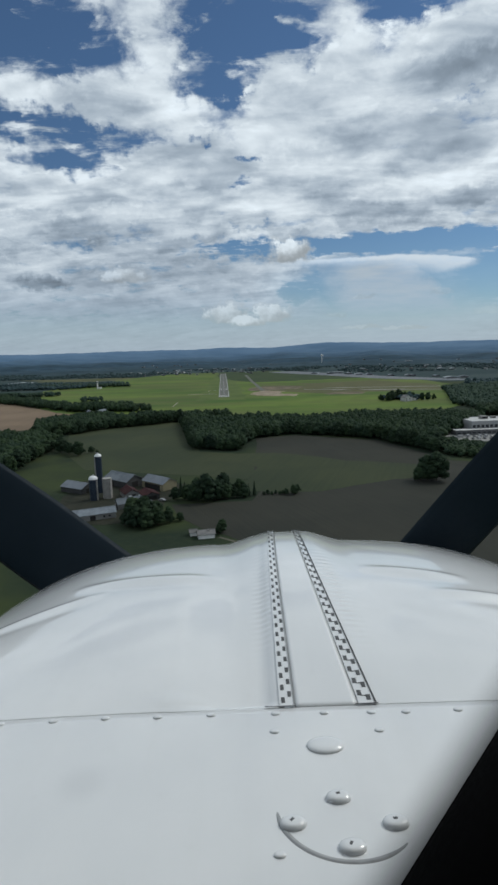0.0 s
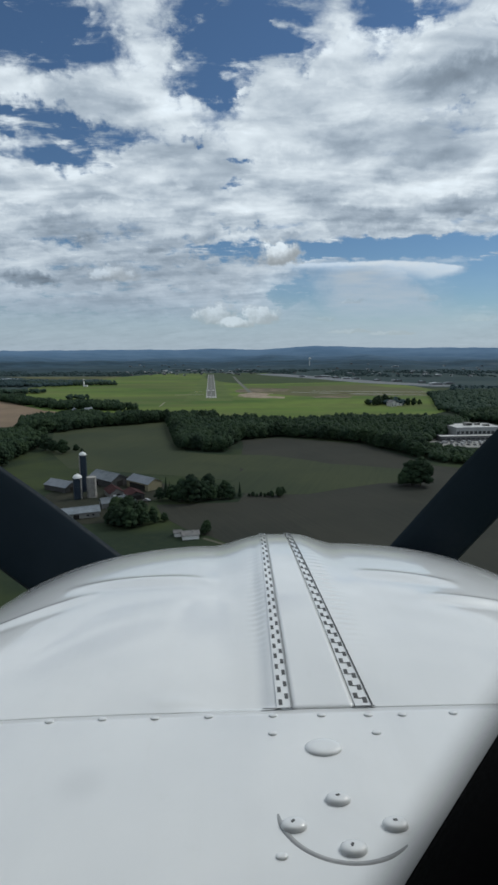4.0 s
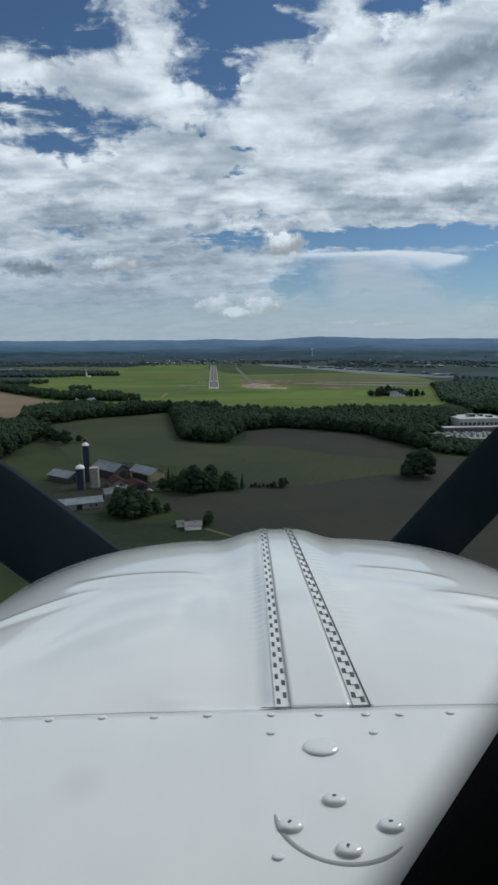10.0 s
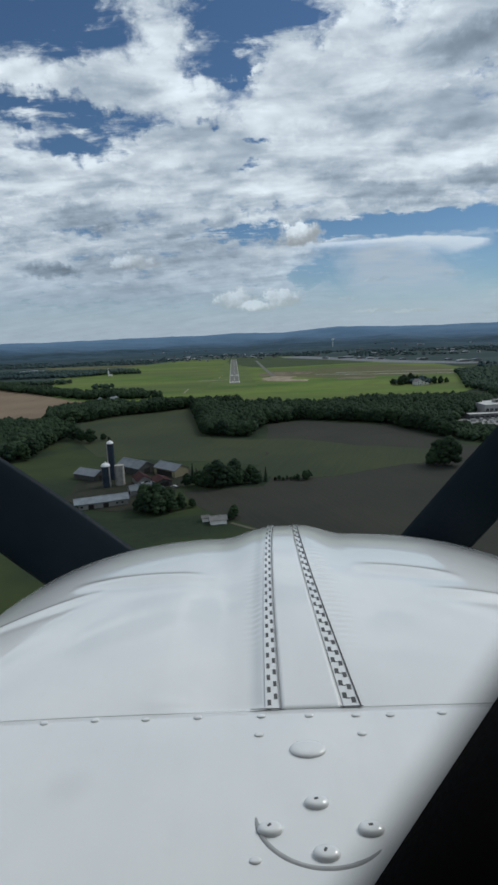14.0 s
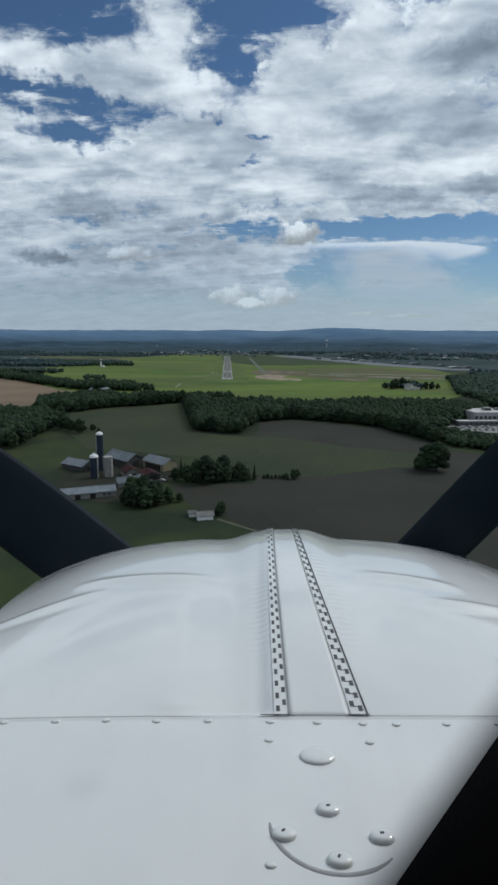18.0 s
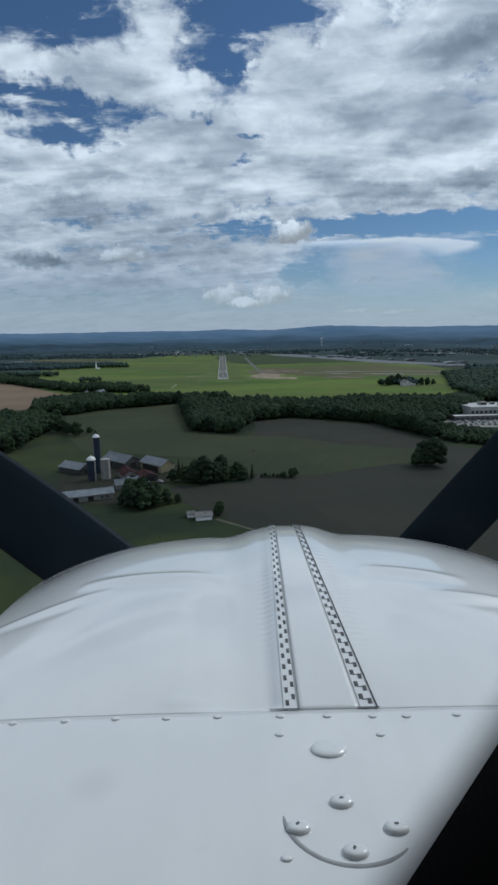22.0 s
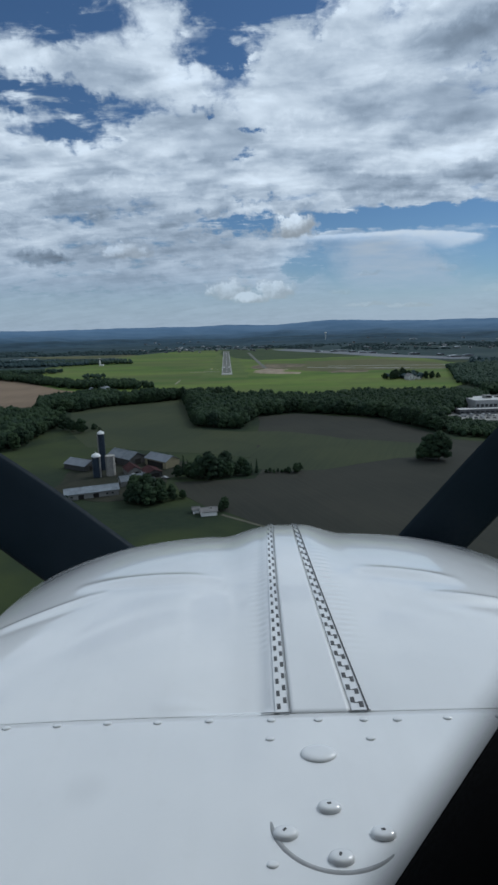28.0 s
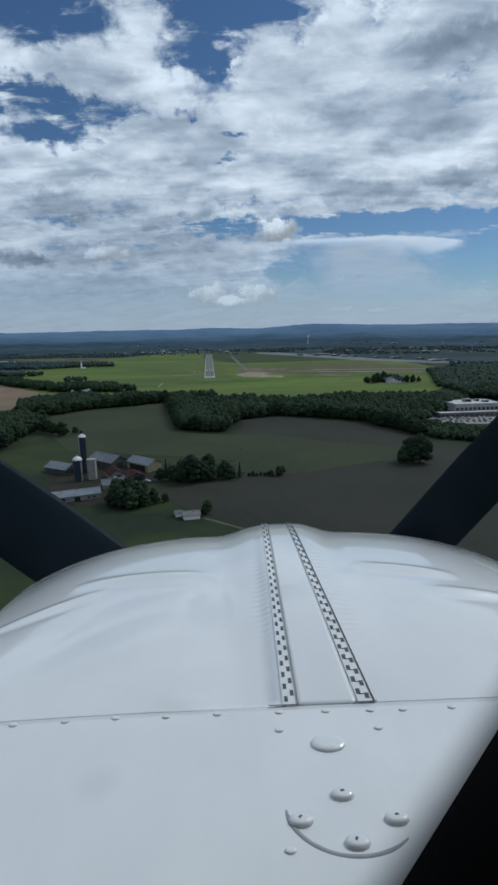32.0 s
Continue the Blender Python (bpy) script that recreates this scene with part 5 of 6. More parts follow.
# ---- buildings ----
def gable(name, m, w, l, eave, ridge, wall, roof, label, category="barn", doors=(), windows=(), overhang=0.5, group="", ribs=0):
    """A gabled building: w across, l along y, with walls, two roof slopes, and openings (face, offset, width, height, sill)."""
    t = thing(name, label, category, m, group)
    for sx in (-1, 1):
        part("side_wall", boxed(0.25, l, eave, sx * (w / 2 - 0.125), 0, 0), wall, t)
    for sy in (-1, 1):
        bm = bmesh.new()
        y = sy * (l / 2 - 0.125)
        a = [bm.verts.new((x, y - 0.125, z)) for x, z in ((-w / 2 + 0.25, 0), (w / 2 - 0.25, 0), (w / 2 - 0.25, eave), (0, ridge - 0.15), (-w / 2 + 0.25, eave))]
        f = bm.faces.new(a)
        r = bmesh.ops.extrude_face_region(bm, geom=[f])
        for v in r["geom"]:
            if isinstance(v, bmesh.types.BMVert):
                v.co.y += 0.25
        part("gable_wall", bm, wall, t)
    slope = math.degrees(math.atan2(ridge - eave, w / 2))
    run = math.hypot(w / 2, ridge - eave) + overhang
    for sx in (-1, 1):
        bm = bmesh.new()
        box(bm, run, l + 2 * overhang, 0.18, sx * run / 2, 0, 0)
        o = part("roof_slope", bm, roof, t)
        o.matrix_basis = pose(0, 0, ridge, 0, sx * slope, 0)
        rib = None
        for i in range(ribs):
            m2 = pose(0, -l / 2 + (i + 0.5) * l / ribs, 0)
            if rib is None:
                rib = part("rib", boxed(run, 0.10, 0.08, sx * run / 2, 0, 0.18), roof, o)
                rib.matrix_basis = m2
            else:
                share("rib", rib, m2, o)
    part("ridge_cap", boxed(0.6, l + 2 * overhang, 0.12, 0, 0, ridge + 0.10), roof, t)
    # doorways are near-black panels on the wall, painted in place of shaded interiors
    for face, off, dw, dh, sill in doors:
        nm = "doorway"
        if face in "fb":
            o = part(nm, boxed(dw, 0.12, dh, off, (-1 if face == "f" else 1) * (l / 2 + 0.02), sill), M_OPENING, t)
        else:
            o = part(nm, boxed(0.12, dw, dh, (-1 if face == "l" else 1) * (w / 2 + 0.02), off, sill), M_OPENING, t)
    for face, off, dw, dh, sill in windows:
        if face in "fb":
            y = (-1 if face == "f" else 1) * (l / 2 + 0.03)
            o = part("window", boxed(dw, 0.10, dh, off, y, sill), M_GLASS, t)
            part("sill", boxed(dw + 0.3, 0.22, 0.10, off, y, sill - 0.10), wall, o)
        else:
            x = (-1 if face == "l" else 1) * (w / 2 + 0.03)
            o = part("window", boxed(0.10, dw, dh, x, off, sill), M_GLASS, t)
            part("sill", boxed(0.22, dw + 0.3, 0.10, x, off, sill - 0.10), wall, o)
    return t


def silo(m, r, h, body, dome, label, bands=10):
    t = thing("silo", label, "silo", m, "silos of the farm")
    part("shaft", tube(bmesh.new(), r, r, h, None, 32), body, t, smooth=False)
    for i in range(bands):
        hoop = part("hoop", tube(bmesh.new(), r + 0.06, r + 0.06, 0.14, None, 32), body, t)
        hoop.matrix_basis = pose(0, 0, h * (i + 0.6) / bands)
    if dome:
        bm = bmesh.new()
        bmesh.ops.create_uvsphere(bm, u_segments=32, v_segments=14, radius=r + 0.15)
        bmesh.ops.delete(bm, geom=[v for v in bm.verts if v.co.z < -0.01], context="VERTS")
        for v in bm.verts:
            v.co.z = h + v.co.z * 0.78
        d = part("dome", bm, M_SILOWHITE, t, "white steel dome", smooth=True)
        part("vent", tube(bmesh.new(), 0.35, 0.3, 0.7, pose(0, 0, h + r * 0.78)), M_SILOWHITE, d)
    bm = boxed(0.6, 0.6, h * 0.98, r + 0.24, 0, 0)
    part("ladder_chute", bm, M_STAVE, t, "pale grey ladder chute")
    return t


silo(pose(-117.5, 436, 0, 0, 0, -140), 2.2, 24.4, M_SILOBLUE, True, "tall dark blue silo with a white dome", 12)
silo(pose(-116.0, 418, 0, 0, 0, -30), 2.7, 13.4, M_SILOBLUE, True, "shorter dark blue silo with a white dome", 8)
silo(pose(-108.5, 422, 0, 0, 0, -40), 3.0, 13.0, M_STAVE, False, "grey concrete stave silo without a roof", 16)
gable("barn", pose(-134, 441, 0, 0, 0, 60), 12, 20, 3.6, 6.4, M_BARNDARK, M_BLUEROOF, "low barn with a pale blue-grey metal roof", doors=(("f", 0, 4, 3, 0), ("r", -3, 3, 2.6, 0)), ribs=8)
gable("barn", pose(-107, 456, 0, 0, 0, 52), 14, 25, 4.8, 8.6, M_BARNDARK, M_TIN, "large dark barn with a weathered tin roof", doors=(("f", 0, 5, 4, 0), ("l", 4, 4, 3, 0)), ribs=10)
gable("barn", pose(-80, 446, 0, 0, 0, 50), 12, 22, 4.8, 7.8, M_BARNTAN, M_BLUEROOF, "tan metal barn with a blue-grey roof", doors=(("l", 0, 16, 3.8, 0),), ribs=9)
gable("barn", pose(-95, 424, 0, 0, 0, 28), 9, 14, 3.6, 6.2, M_BARNWHITE, M_REDROOF, "small white barn with a dull red roof", doors=(("f", 0, 4, 3.0, 0),), windows=(("f", -3, 1, 1, 1.2), ("f", 3, 1, 1, 1.2)))
gable("shed", pose(-82, 420, 0, 0, 0, 30), 10, 13, 3.2, 5.2, M_BARNDARK, M_REDROOF, "open shed with a red metal roof", "shed", doors=(("f", 0, 6, 2.8, 0),))
gable("shed", pose(-107.5, 379, 0, 0, 0, -68), 9, 29, 3.4, 5.6, M_BARNWHITE, M_TIN, "long low white shed with a tin roof", "shed", doors=(("r", -6, 3, 2.6, 0), ("r", 2, 3, 2.6, 0)), windows=(("r", 8, 1.2, 1, 1.2), ("r", 11, 1.2, 1, 1.2), ("r", -11, 1.2, 1, 1.2)), ribs=12)
gable("shed", pose(-90, 402, 0, 0, 0, -62), 8, 15, 3.2, 5.6, M_BARNWHITE, M_TIN, "white shed with a bright tin roof", "shed", doors=(("f", 0, 3, 2.4, 0),), windows=(("r", -3, 1.0, 1.2, 1.0), ("r", 3, 1.0, 1.2, 1.0)), ribs=6)
gable("shed", pose(-80, 398, 0, 0, 0, -55), 6, 8, 2.6, 4.2, M_BARNDARK, M_TIN, "small shed with a pale roof", "shed", doors=(("f", 0, 2, 2, 0),))
# the little white house at the lane's end
house = gable("house", pose(-38.5, 346, 0, 0, 0, -78), 5.6, 8.0, 2.3, 3.6, M_HOUSEWHITE, M_SHINGLE, "small white house with a grey shingle roof", "house",
              doors=(("l", -1, 1.1, 2.0, 0),), windows=(("l", 2.0, 1.2, 1.1, 0.9), ("l", -2.8, 1.0, 1.1, 0.9), ("f", 0, 1.4, 1.2, 0.9), ("b", 0, 1.4, 1.2, 0.9)))
part("chimney", boxed(0.6, 0.6, 1.2, 1.0, 1.2, 3.0), M_CONCRETE, house)
gable("garage", pose(-45.2, 349.0, 0, 0, 0, -78), 3.4, 3.4, 2.1, 2.9, M_HOUSEWHITE, M_SHINGLE, "small white garage beside the house", "garage", doors=(("l", 0, 2.2, 1.9, 0),))


for x, y, a in ((-252, 842, 20), (-236, 850, -15)):
    gable("barn", pose(x, y, 0, 0, 0, a), 11, 18, 8.0, 12.5, M_BARNWHITE, M_TIN, "pale-roofed barn half hidden in the wood", ribs=6)


# works building beyond the right-hand field, with its yard and parked vehicles
def block(name, m, sx, sy, h, wall, roof, label, category, bands=0, win=None):
    """A flat-roofed block with a parapet, and rows of windows on the side that faces -y."""
    t = thing(name, label, category, m)
    part("main_block", boxed(sx, sy, h, 0, 0, 0), wall, t)
    part("roof", boxed(sx - 0.8, sy - 0.8, 0.12, 0, 0, h), roof, t)
    for x, y, a, b in ((0, -sy / 2 + 0.15, sx, 0.3), (0, sy / 2 - 0.15, sx, 0.3), (-sx / 2 + 0.15, 0, 0.3, sy - 0.6), (sx / 2 - 0.15, 0, 0.3, sy - 0.6)):
        part("parapet", boxed(a, b, 0.7, x, y, h), wall, t)
    if win:
        n, wh, sill = win
        for j in range(bands):
            for i in range(n):
                w = part("window", boxed(sx / n * 0.72, 0.14, wh, -sx / 2 + (i + 0.5) * sx / n, -sy / 2 - 0.02, sill + j * h / bands), M_GLASS, t)
    return t


slab("works_yard", ragged([(140, 622), (180, 596), (300, 585), (470, 560), (480, 690), (250, 690), (170, 660)], 20, 1.0, 31), 0.10, 0.2, M_CONCRETE, "pale concrete yard round the works", "yard")
WK = pose(232, 662, 0, 0, 0, 6)
block("works_building", WK, 52, 34, 11.5, M_FACADE, M_ROOFWHITE, "pale flat-roofed works building", "building", 1, (11, 3.0, 5.2))
block("works_building", pose(228, 638, 0, 0, 0, 6), 84, 13, 4.6, M_FACADEDARK, M_ROOFWHITE, "dark low front block of the works", "building", 1, (16, 1.4, 1.8))
block("works_building", pose(300, 655, 0, 0, 0, 6), 80, 44, 5.5, M_FACADE, M_ROOFWHITE, "low pale wing of the works", "building", 1, (14, 1.6, 3.2))
block("works_building", pose(204, 668, 0, 0, 0, 6), 14, 16, 5.5, M_FACADE, M_ROOFWHITE, "small pale side block of the works", "building", 1, (3, 1.6, 2.2))
for x, y, sx, sy, h in ((228, 664, 8, 6, 3.2), (240, 668, 5, 4, 2.2), (246, 660, 6, 5, 2.0), (290, 660, 6, 5, 1.8), (312, 652, 5, 5, 1.6)):
    z = 11.62 if x < 260 else 5.62
    u = thing("roof_unit", "grey ventilation unit on the works roof", "roof unit", pose(x, y, z, 0, 0, 6), "roof units")
    part("casing", boxed(sx, sy, h, 0, 0, 0, 0, 0.1), M_CONCRETE, u)
    part("grille", boxed(sx * 0.7, 0.1, h * 0.5, 0, -sy / 2 - 0.04, h * 0.25), M_OPENING, u)


def car_thing(paint, label, van=False):
    t = thing("car" if not van else "van", label, "car" if not van else "van", None, "parked vehicles")
    L, Wd, H = (4.5, 1.8, 1.45) if not van else (6.2, 2.1, 2.6)
    bm = bmesh.new()
    prof = [(-L / 2, 0.35), (-L / 2, 0.85), (-L * 0.28, 0.95), (-L * 0.14, H), (L * 0.22, H), (L * 0.40, 0.95), (L / 2, 0.82), (L / 2, 0.35)] if not van else \
        [(-L / 2, 0.4), (-L / 2, H), (L * 0.26, H), (L * 0.36, 1.5), (L / 2, 1.2), (L / 2, 0.4)]
    a = [bm.verts.new((-Wd / 2, y, z)) for y, z in prof]
    f = bm.faces.new(a)
    r = bmesh.ops.extrude_face_region(bm, geom=[f])
    for v in r["geom"]:
        if isinstance(v, bmesh.types.BMVert):
            v.co.x += Wd
    bmesh.ops.bevel(bm, geom=list(bm.edges), offset=0.08, segments=1, affect="EDGES")
    part("body", bm, paint, t)
    z0 = 0.98 if not van else 1.5
    for sx in (-1, 1):
        part("side_window", boxed(0.03, L * (0.42 if not van else 0.16), 0.36, sx * (Wd / 2 + 0.005), L * (0.03 if not van else 0.26), z0), M_GLASS, t)
        for sy in (-1, 1):
            w = part("wheel", tube(bmesh.new(), 0.33, 0.33, 0.22, None, 14), M_RUBBER, t)
            w.matrix_basis = pose(sx * (Wd / 2 - 0.10) - 0.11, sy * L * 0.31, 0.33, 0, 90, 0)
    return t


CARS = [car_thing(M_CARWHITE, "small white car standing on tarmac"), car_thing(M_CARDARK, "small dark car standing on tarmac"), car_thing(M_CARWHITE, "white panel van standing on tarmac", True)]
CARS[0].matrix_basis = pose(176, 612, 0.1, 0, 0, 80)
CARS[1].matrix_basis = pose(180, 613, 0.1, 0, 0, 85)
CARS[2].matrix_basis = pose(186, 616, 0.1, 0, 0, 100)
rng = random.Random(77)
for i in range(20):
    row = i % 2
    copy_thing(CARS[rng.choice((0, 1, 1, 2, 1))], pose(190 + (i // 2) * 5.4 + rng.uniform(-0.6, 0.6), 607 - (i // 2) * 0.55 + row * 13, 0.1, 0, 0, rng.choice((4, 184)) + rng.uniform(-4, 4)))

# loose things in the farmyard
trailer = thing("farm_trailer", "low pale farm trailer standing in the yard", "trailer", pose(-84, 408, 0.1, 0, 0, 25))
part("bed", boxed(2.2, 4.6, 0.25, 0, 0, 0.75), M_BARNWHITE, trailer)
for sx in (-1.05, 1.05):
    part("side_board", boxed(0.08, 4.6, 0.55, sx, 0, 1.0), M_BARNWHITE, trailer)
for sx in (-0.95, 0.95):
    for sy in (-0.6, 0.6):
        w = part("wheel", tube(bmesh.new(), 0.38, 0.38, 0.22, None, 14), M_RUBBER, trailer)
        w.matrix_basis = pose(sx - 0.11, sy, 0.38, 0, 90, 0)
part("drawbar", boxed(0.12, 1.8, 0.12, 0, 3.1, 0.7), M_STEEL, trailer)
copy_thing(CARS[0], pose(-72, 412, 0.1, 0, 0, 70))
copy_thing(CARS[2], pose(-88, 396, 0.1, 0, 0, 30))
for x, y in ((-92.8, 416.2), (-87.2, 418.6)):
    d = thing("barn_door", "white sliding door beside the barn opening", "door", pose(x, y, 0, 0, 0, 28), "sliding barn doors")
    part("panel", boxed(2.0, 0.10, 2.8, 0, 0, 0), M_SILOWHITE, d)
    part("rail", boxed(2.2, 0.12, 0.14, 0, 0, 2.82), M_STEEL, d)

# ---- warehouse and building site, the road with its traffic ----
WH = pose(-221, 164.5, 0, 0, 0, 40.2)
warehouse = thing("warehouse", "vast grey warehouse with a flat membrane roof", "warehouse", WH)
WX, WY, WHH = 200.0, 170.0, 12.0
part("core", boxed(WX - 1.0, WY - 1.0, WHH - 0.4, 0, 0, 0), M_FACADEDARK, warehouse)
part("roof", boxed(WX - 1.2, WY - 1.2, 0.3, 0, 0, WHH - 0.35), M_ROOFGREY, warehouse, "grey membrane roof")
panel = None
for i in range(22):
    x = -WX / 2 + (i + 0.5) * WX / 25
    if panel is None:
        bm = boxed(WX / 25 - 0.08, 0.4, WHH, 0, 0, 0)
        box(bm, WX / 25 - 0.08, 0.08, 0.5, 0, -0.23, 3.6)
        panel = part("wall_panel", bm, M_FACADE, warehouse, "pale precast wall panel")
        panel.matrix_basis = pose(x, -WY / 2 + 0.2, 0)
    else:
        share("wall_panel", panel, pose(x, -WY / 2 + 0.2, 0), warehouse)
side = part("wall_panel", boxed(0.4, WY / 17 - 0.08, WHH, 0, 0, 0), M_FACADE, warehouse)
side.matrix_basis = pose(WX / 2 - 0.2, -WY / 2 + WY / 34, 0)
for i in range(1, 17):
    share("wall_panel", side, pose(WX / 2 - 0.2, -WY / 2 + (i + 0.5) * WY / 17, 0), warehouse)
part("office_front", boxed(24, 1.2, WHH + 0.6, WX / 2 - 12, -WY / 2 + 0.1, 0), M_FACADEDARK, warehouse, "dark office corner of the warehouse")
for i in range(8):
    for j in range(3):
        part("office_window", boxed(2.3, 0.1, 2.6, WX / 2 - 22.5 + i * 3.0, -WY / 2 - 0.56, 1.0 + j * 3.8), M_GLASS, warehouse)
for i in range(14):
    part("loading_door", boxed(2.8, 0.12, 3.2, -WX / 2 + 14 + i * 9.5, -WY / 2 - 0.06, 1.1), M_FACADEDARK, warehouse)
rng = random.Random(91)
for i in range(9):
    u = thing("roof_unit", "small dark unit on the warehouse roof", "roof unit", WH @ pose(rng.uniform(-90, 92), rng.uniform(-75, 78), WHH - 0.05), "units on the warehouse roof")
    part("casing", boxed(rng.uniform(1.6, 3.0), 1.6, 1.1, 0, 0, 0, 0, 0.08), M_FACADEDARK, u)
    part("grille", boxed(1.0, 0.08, 0.6, 0, -0.83, 0.25), M_OPENING, u)


def along(k, off):
    """A point beside the warehouse road: k metres along it, off metres to its field side."""
    return (-123 - 0.645 * k + 0.764 * off, 251 + 0.764 * k + 0.645 * off)


slab("access_road", ribbon([along(k, -6.0) for k in (-110, -40, 40, 120, 250)], 10), 0.10, 0.2, M_ASPHALT, "dark new access road beside the warehouse", "road")
slab("paved_yard", [along(-110, -11), along(250, -11), along(250, -32), along(-110, -32)], 0.08, 0.2, M_ASPHALT, "new asphalt yard round the warehouse", "yard")
for off in (-0.8, -11.2):
    slab("kerb", ribbon([along(k, off) for k in (-110, -40, 40, 120, 250)], 0.8), 0.24, 0.25, M_CONCRETE, "pale concrete kerb of the access road", "kerb")
slab("verge", ragged(ribbon([along(k, 4.5) for k in (-110, -40, 40, 120, 250)], 8), 9, 0.8, 51), 0.09, 0.2, M_REDSOIL, "bare reddish verge beside the access road", "verge")
slab("site_ground", ragged([(-260, 90), (-150, 60), (-60, 95), (-18, 150), (-40, 176), (-70, 166), (-150, 100), (-240, 130)], 15, 2.5, 52), 0.07, 0.2, M_GRAVEL, "churned gravel building site", "site")
slab("site_earth", ragged([(-250, 80), (-140, 40), (-40, 80), (0, 132), (-14, 150), (-60, 100), (-150, 66)], 12, 2.5, 53), 0.12, 0.2, M_REDSOIL, "brown graded earth along the road", "earth")
rng = random.Random(54)
for i in range(7):
    x, y = -60 - i * 22, 142 - i * 14
    slab("kerb", ribbon([(x, y), (x - 16, y - 9), (x - 20, y - 5)], 0.4), 0.24, 0.25, M_CONCRETE, "new concrete kerb on the building site", "kerb")


def digger():
    t = thing("excavator", "yellow tracked excavator on the building site", "excavator", None, "machines on the site")
    for sx in (-1, 1):
        bm = boxed(0.6, 3.6, 0.9, sx * 1.1, 0, 0, 0, 0.25)
        part("track", bm, M_RUBBER, t)
    part("upper_body", boxed(2.6, 3.0, 1.3, 0, -0.4, 0.9, 0, 0.1), M_YELLOW, t)
    cab = part("cab", boxed(1.1, 1.5, 1.5, -0.7, 0.6, 1.4, 0, 0.1), M_YELLOW, t)
    part("cab_window", boxed(1.14, 1.0, 0.8, -0.7, 0.7, 1.9), M_GLASS, cab)
    b1 = part("boom", boxed(0.35, 0.5, 4.2, 0, 0, 0), M_YELLOW, t)
    b1.matrix_basis = pose(0.2, 0.8, 1.6, -42, 0, 0)
    b2 = part("dipper", boxed(0.3, 0.4, 3.0, 0, 0, 0), M_YELLOW, t)
    b2.matrix_basis = pose(0.2, 3.6, 4.6, -150, 0, 0)
    b3 = part("bucket", boxed(1.0, 0.8, 0.8, 0, 0, 0, 0, 0.15), M_RUBBER, t)
    b3.matrix_basis = pose(0.2, 5.0, 1.4, 20, 0, 0)
    return t


dig = digger()
dig.matrix_basis = pose(-62, 168, 0.1, 0, 0, 30)
for x, y, a in ((-40, 160, 110), (-96, 140, 200), (-30, 176, 60), (-130, 120, 320)):
    copy_thing(dig, pose(x, y, 0.1, 0, 0, a))
for x, y, a, k in ((-72, 178, 40, 2), (-56, 180, 130, 0), (-48, 172, 20, 2), (-110, 250, -40, 0), (-128, 272, -40, 1), (-84, 214, -42, 2), (-90, 128, 35, 1), (-104, 132, 30, 0), (-30, 150, 45, 2)):
    copy_thing(CARS[k], pose(x, y, 0.12, 0, 0, a))
# country road with a turning, vehicles and poles
ROAD = [(-300, 10), (-160, 44), (-55, 106), (-4, 134), (54, 172), (172, 240), (330, 322), (520, 410)]
slab("road", ribbon(ROAD, 9), 0.14, 0.2, M_ASPHALT, "dark two-lane country road", "road")
slab("road", ribbon([(54, 158), (110, 176), (172, 178), (260, 160), (420, 120)], 8), 0.16, 0.2, M_ASPHALT, "curving side road", "road")
for w in (-3.9, 3.9):
    pts = [(x - w * 0.52, y + w * 0.86) for x, y in ROAD]
    slab("edge_line", ribbon(pts, 0.25), 0.165, 0.02, M_MARK, "white edge line of the road", "road marking")
slab("bare_field", ragged([(180, 236), (330, 310), (420, 260), (300, 175), (200, 190)], 20, 2, 55), 0.06, 0.2, M_REDSOIL, "reddish bare field beside the road", "field")
slab("meadow", ragged([(40, 146), (100, 166), (170, 168), (260, 150), (240, 40), (60, 60), (0, 110)], 20, 2, 56), 0.06, 0.2, M_OLIVE, "dark green meadow below the side road", "field")
for x, y, a, k in ((-10, 131, -58, 2), (38, 163, -58, 0), (46, 154, -60, 2), (60, 158, -65, 0), (100, 199, 120, 1), (120, 176, -80, 0), (138, 221, 120, 0)):
    copy_thing(CARS[k], pose(x, y, 0.18, 0, 0, a))
pole = thing("utility_pole", "tall wooden utility pole beside the road", "pole", pose(-8, 142, 0, 0, 0, 60), "poles along the road")
part("shaft", tube(bmesh.new(), 0.16, 0.11, 11.0, None, 10), M_POLE, pole)
part("crossarm", boxed(2.4, 0.12, 0.14, 0, 0, 10.0), M_POLE, pole)
for sx in (-1, 0, 1):
    part("insulator", tube(bmesh.new(), 0.07, 0.05, 0.25, pose(sx * 1.05, 0, 10.14), 8), M_CONCRETE, pole)
for x, y in ((-66, 110), (44, 176), (96, 206), (150, 237), (-122, 76)):
    copy_thing(pole, pose(x, y, 0, 0, 0, 60))
# hedge and bushes between the site and the meadow
rng = random.Random(61)
for i in range(58):
    k = -92 + i * 5.6 + rng.uniform(-1.5, 1.5)
    if 60 < k < 110 and i % 3:
        continue
    x, y = along(k, 13 + rng.uniform(-2, 2))
    plant(x, y, rng.uniform(0.22, 0.42), rng.choice((1, 3)), rng, "low hedge bush along the site's edge", "hedge bushes")
for x, y, s in ((7, 182, 0.75), (13, 186, 0.7), (2, 180, 0.6), (88, 222, 0.8), (94, 220, 0.7), (143, 244, 0.7), (168, 262, 0.9), (176, 266, 0.95), (184, 270, 0.9)):
    plant(x, y, s, None, rng, "round tree beside the country road", "trees along the road")

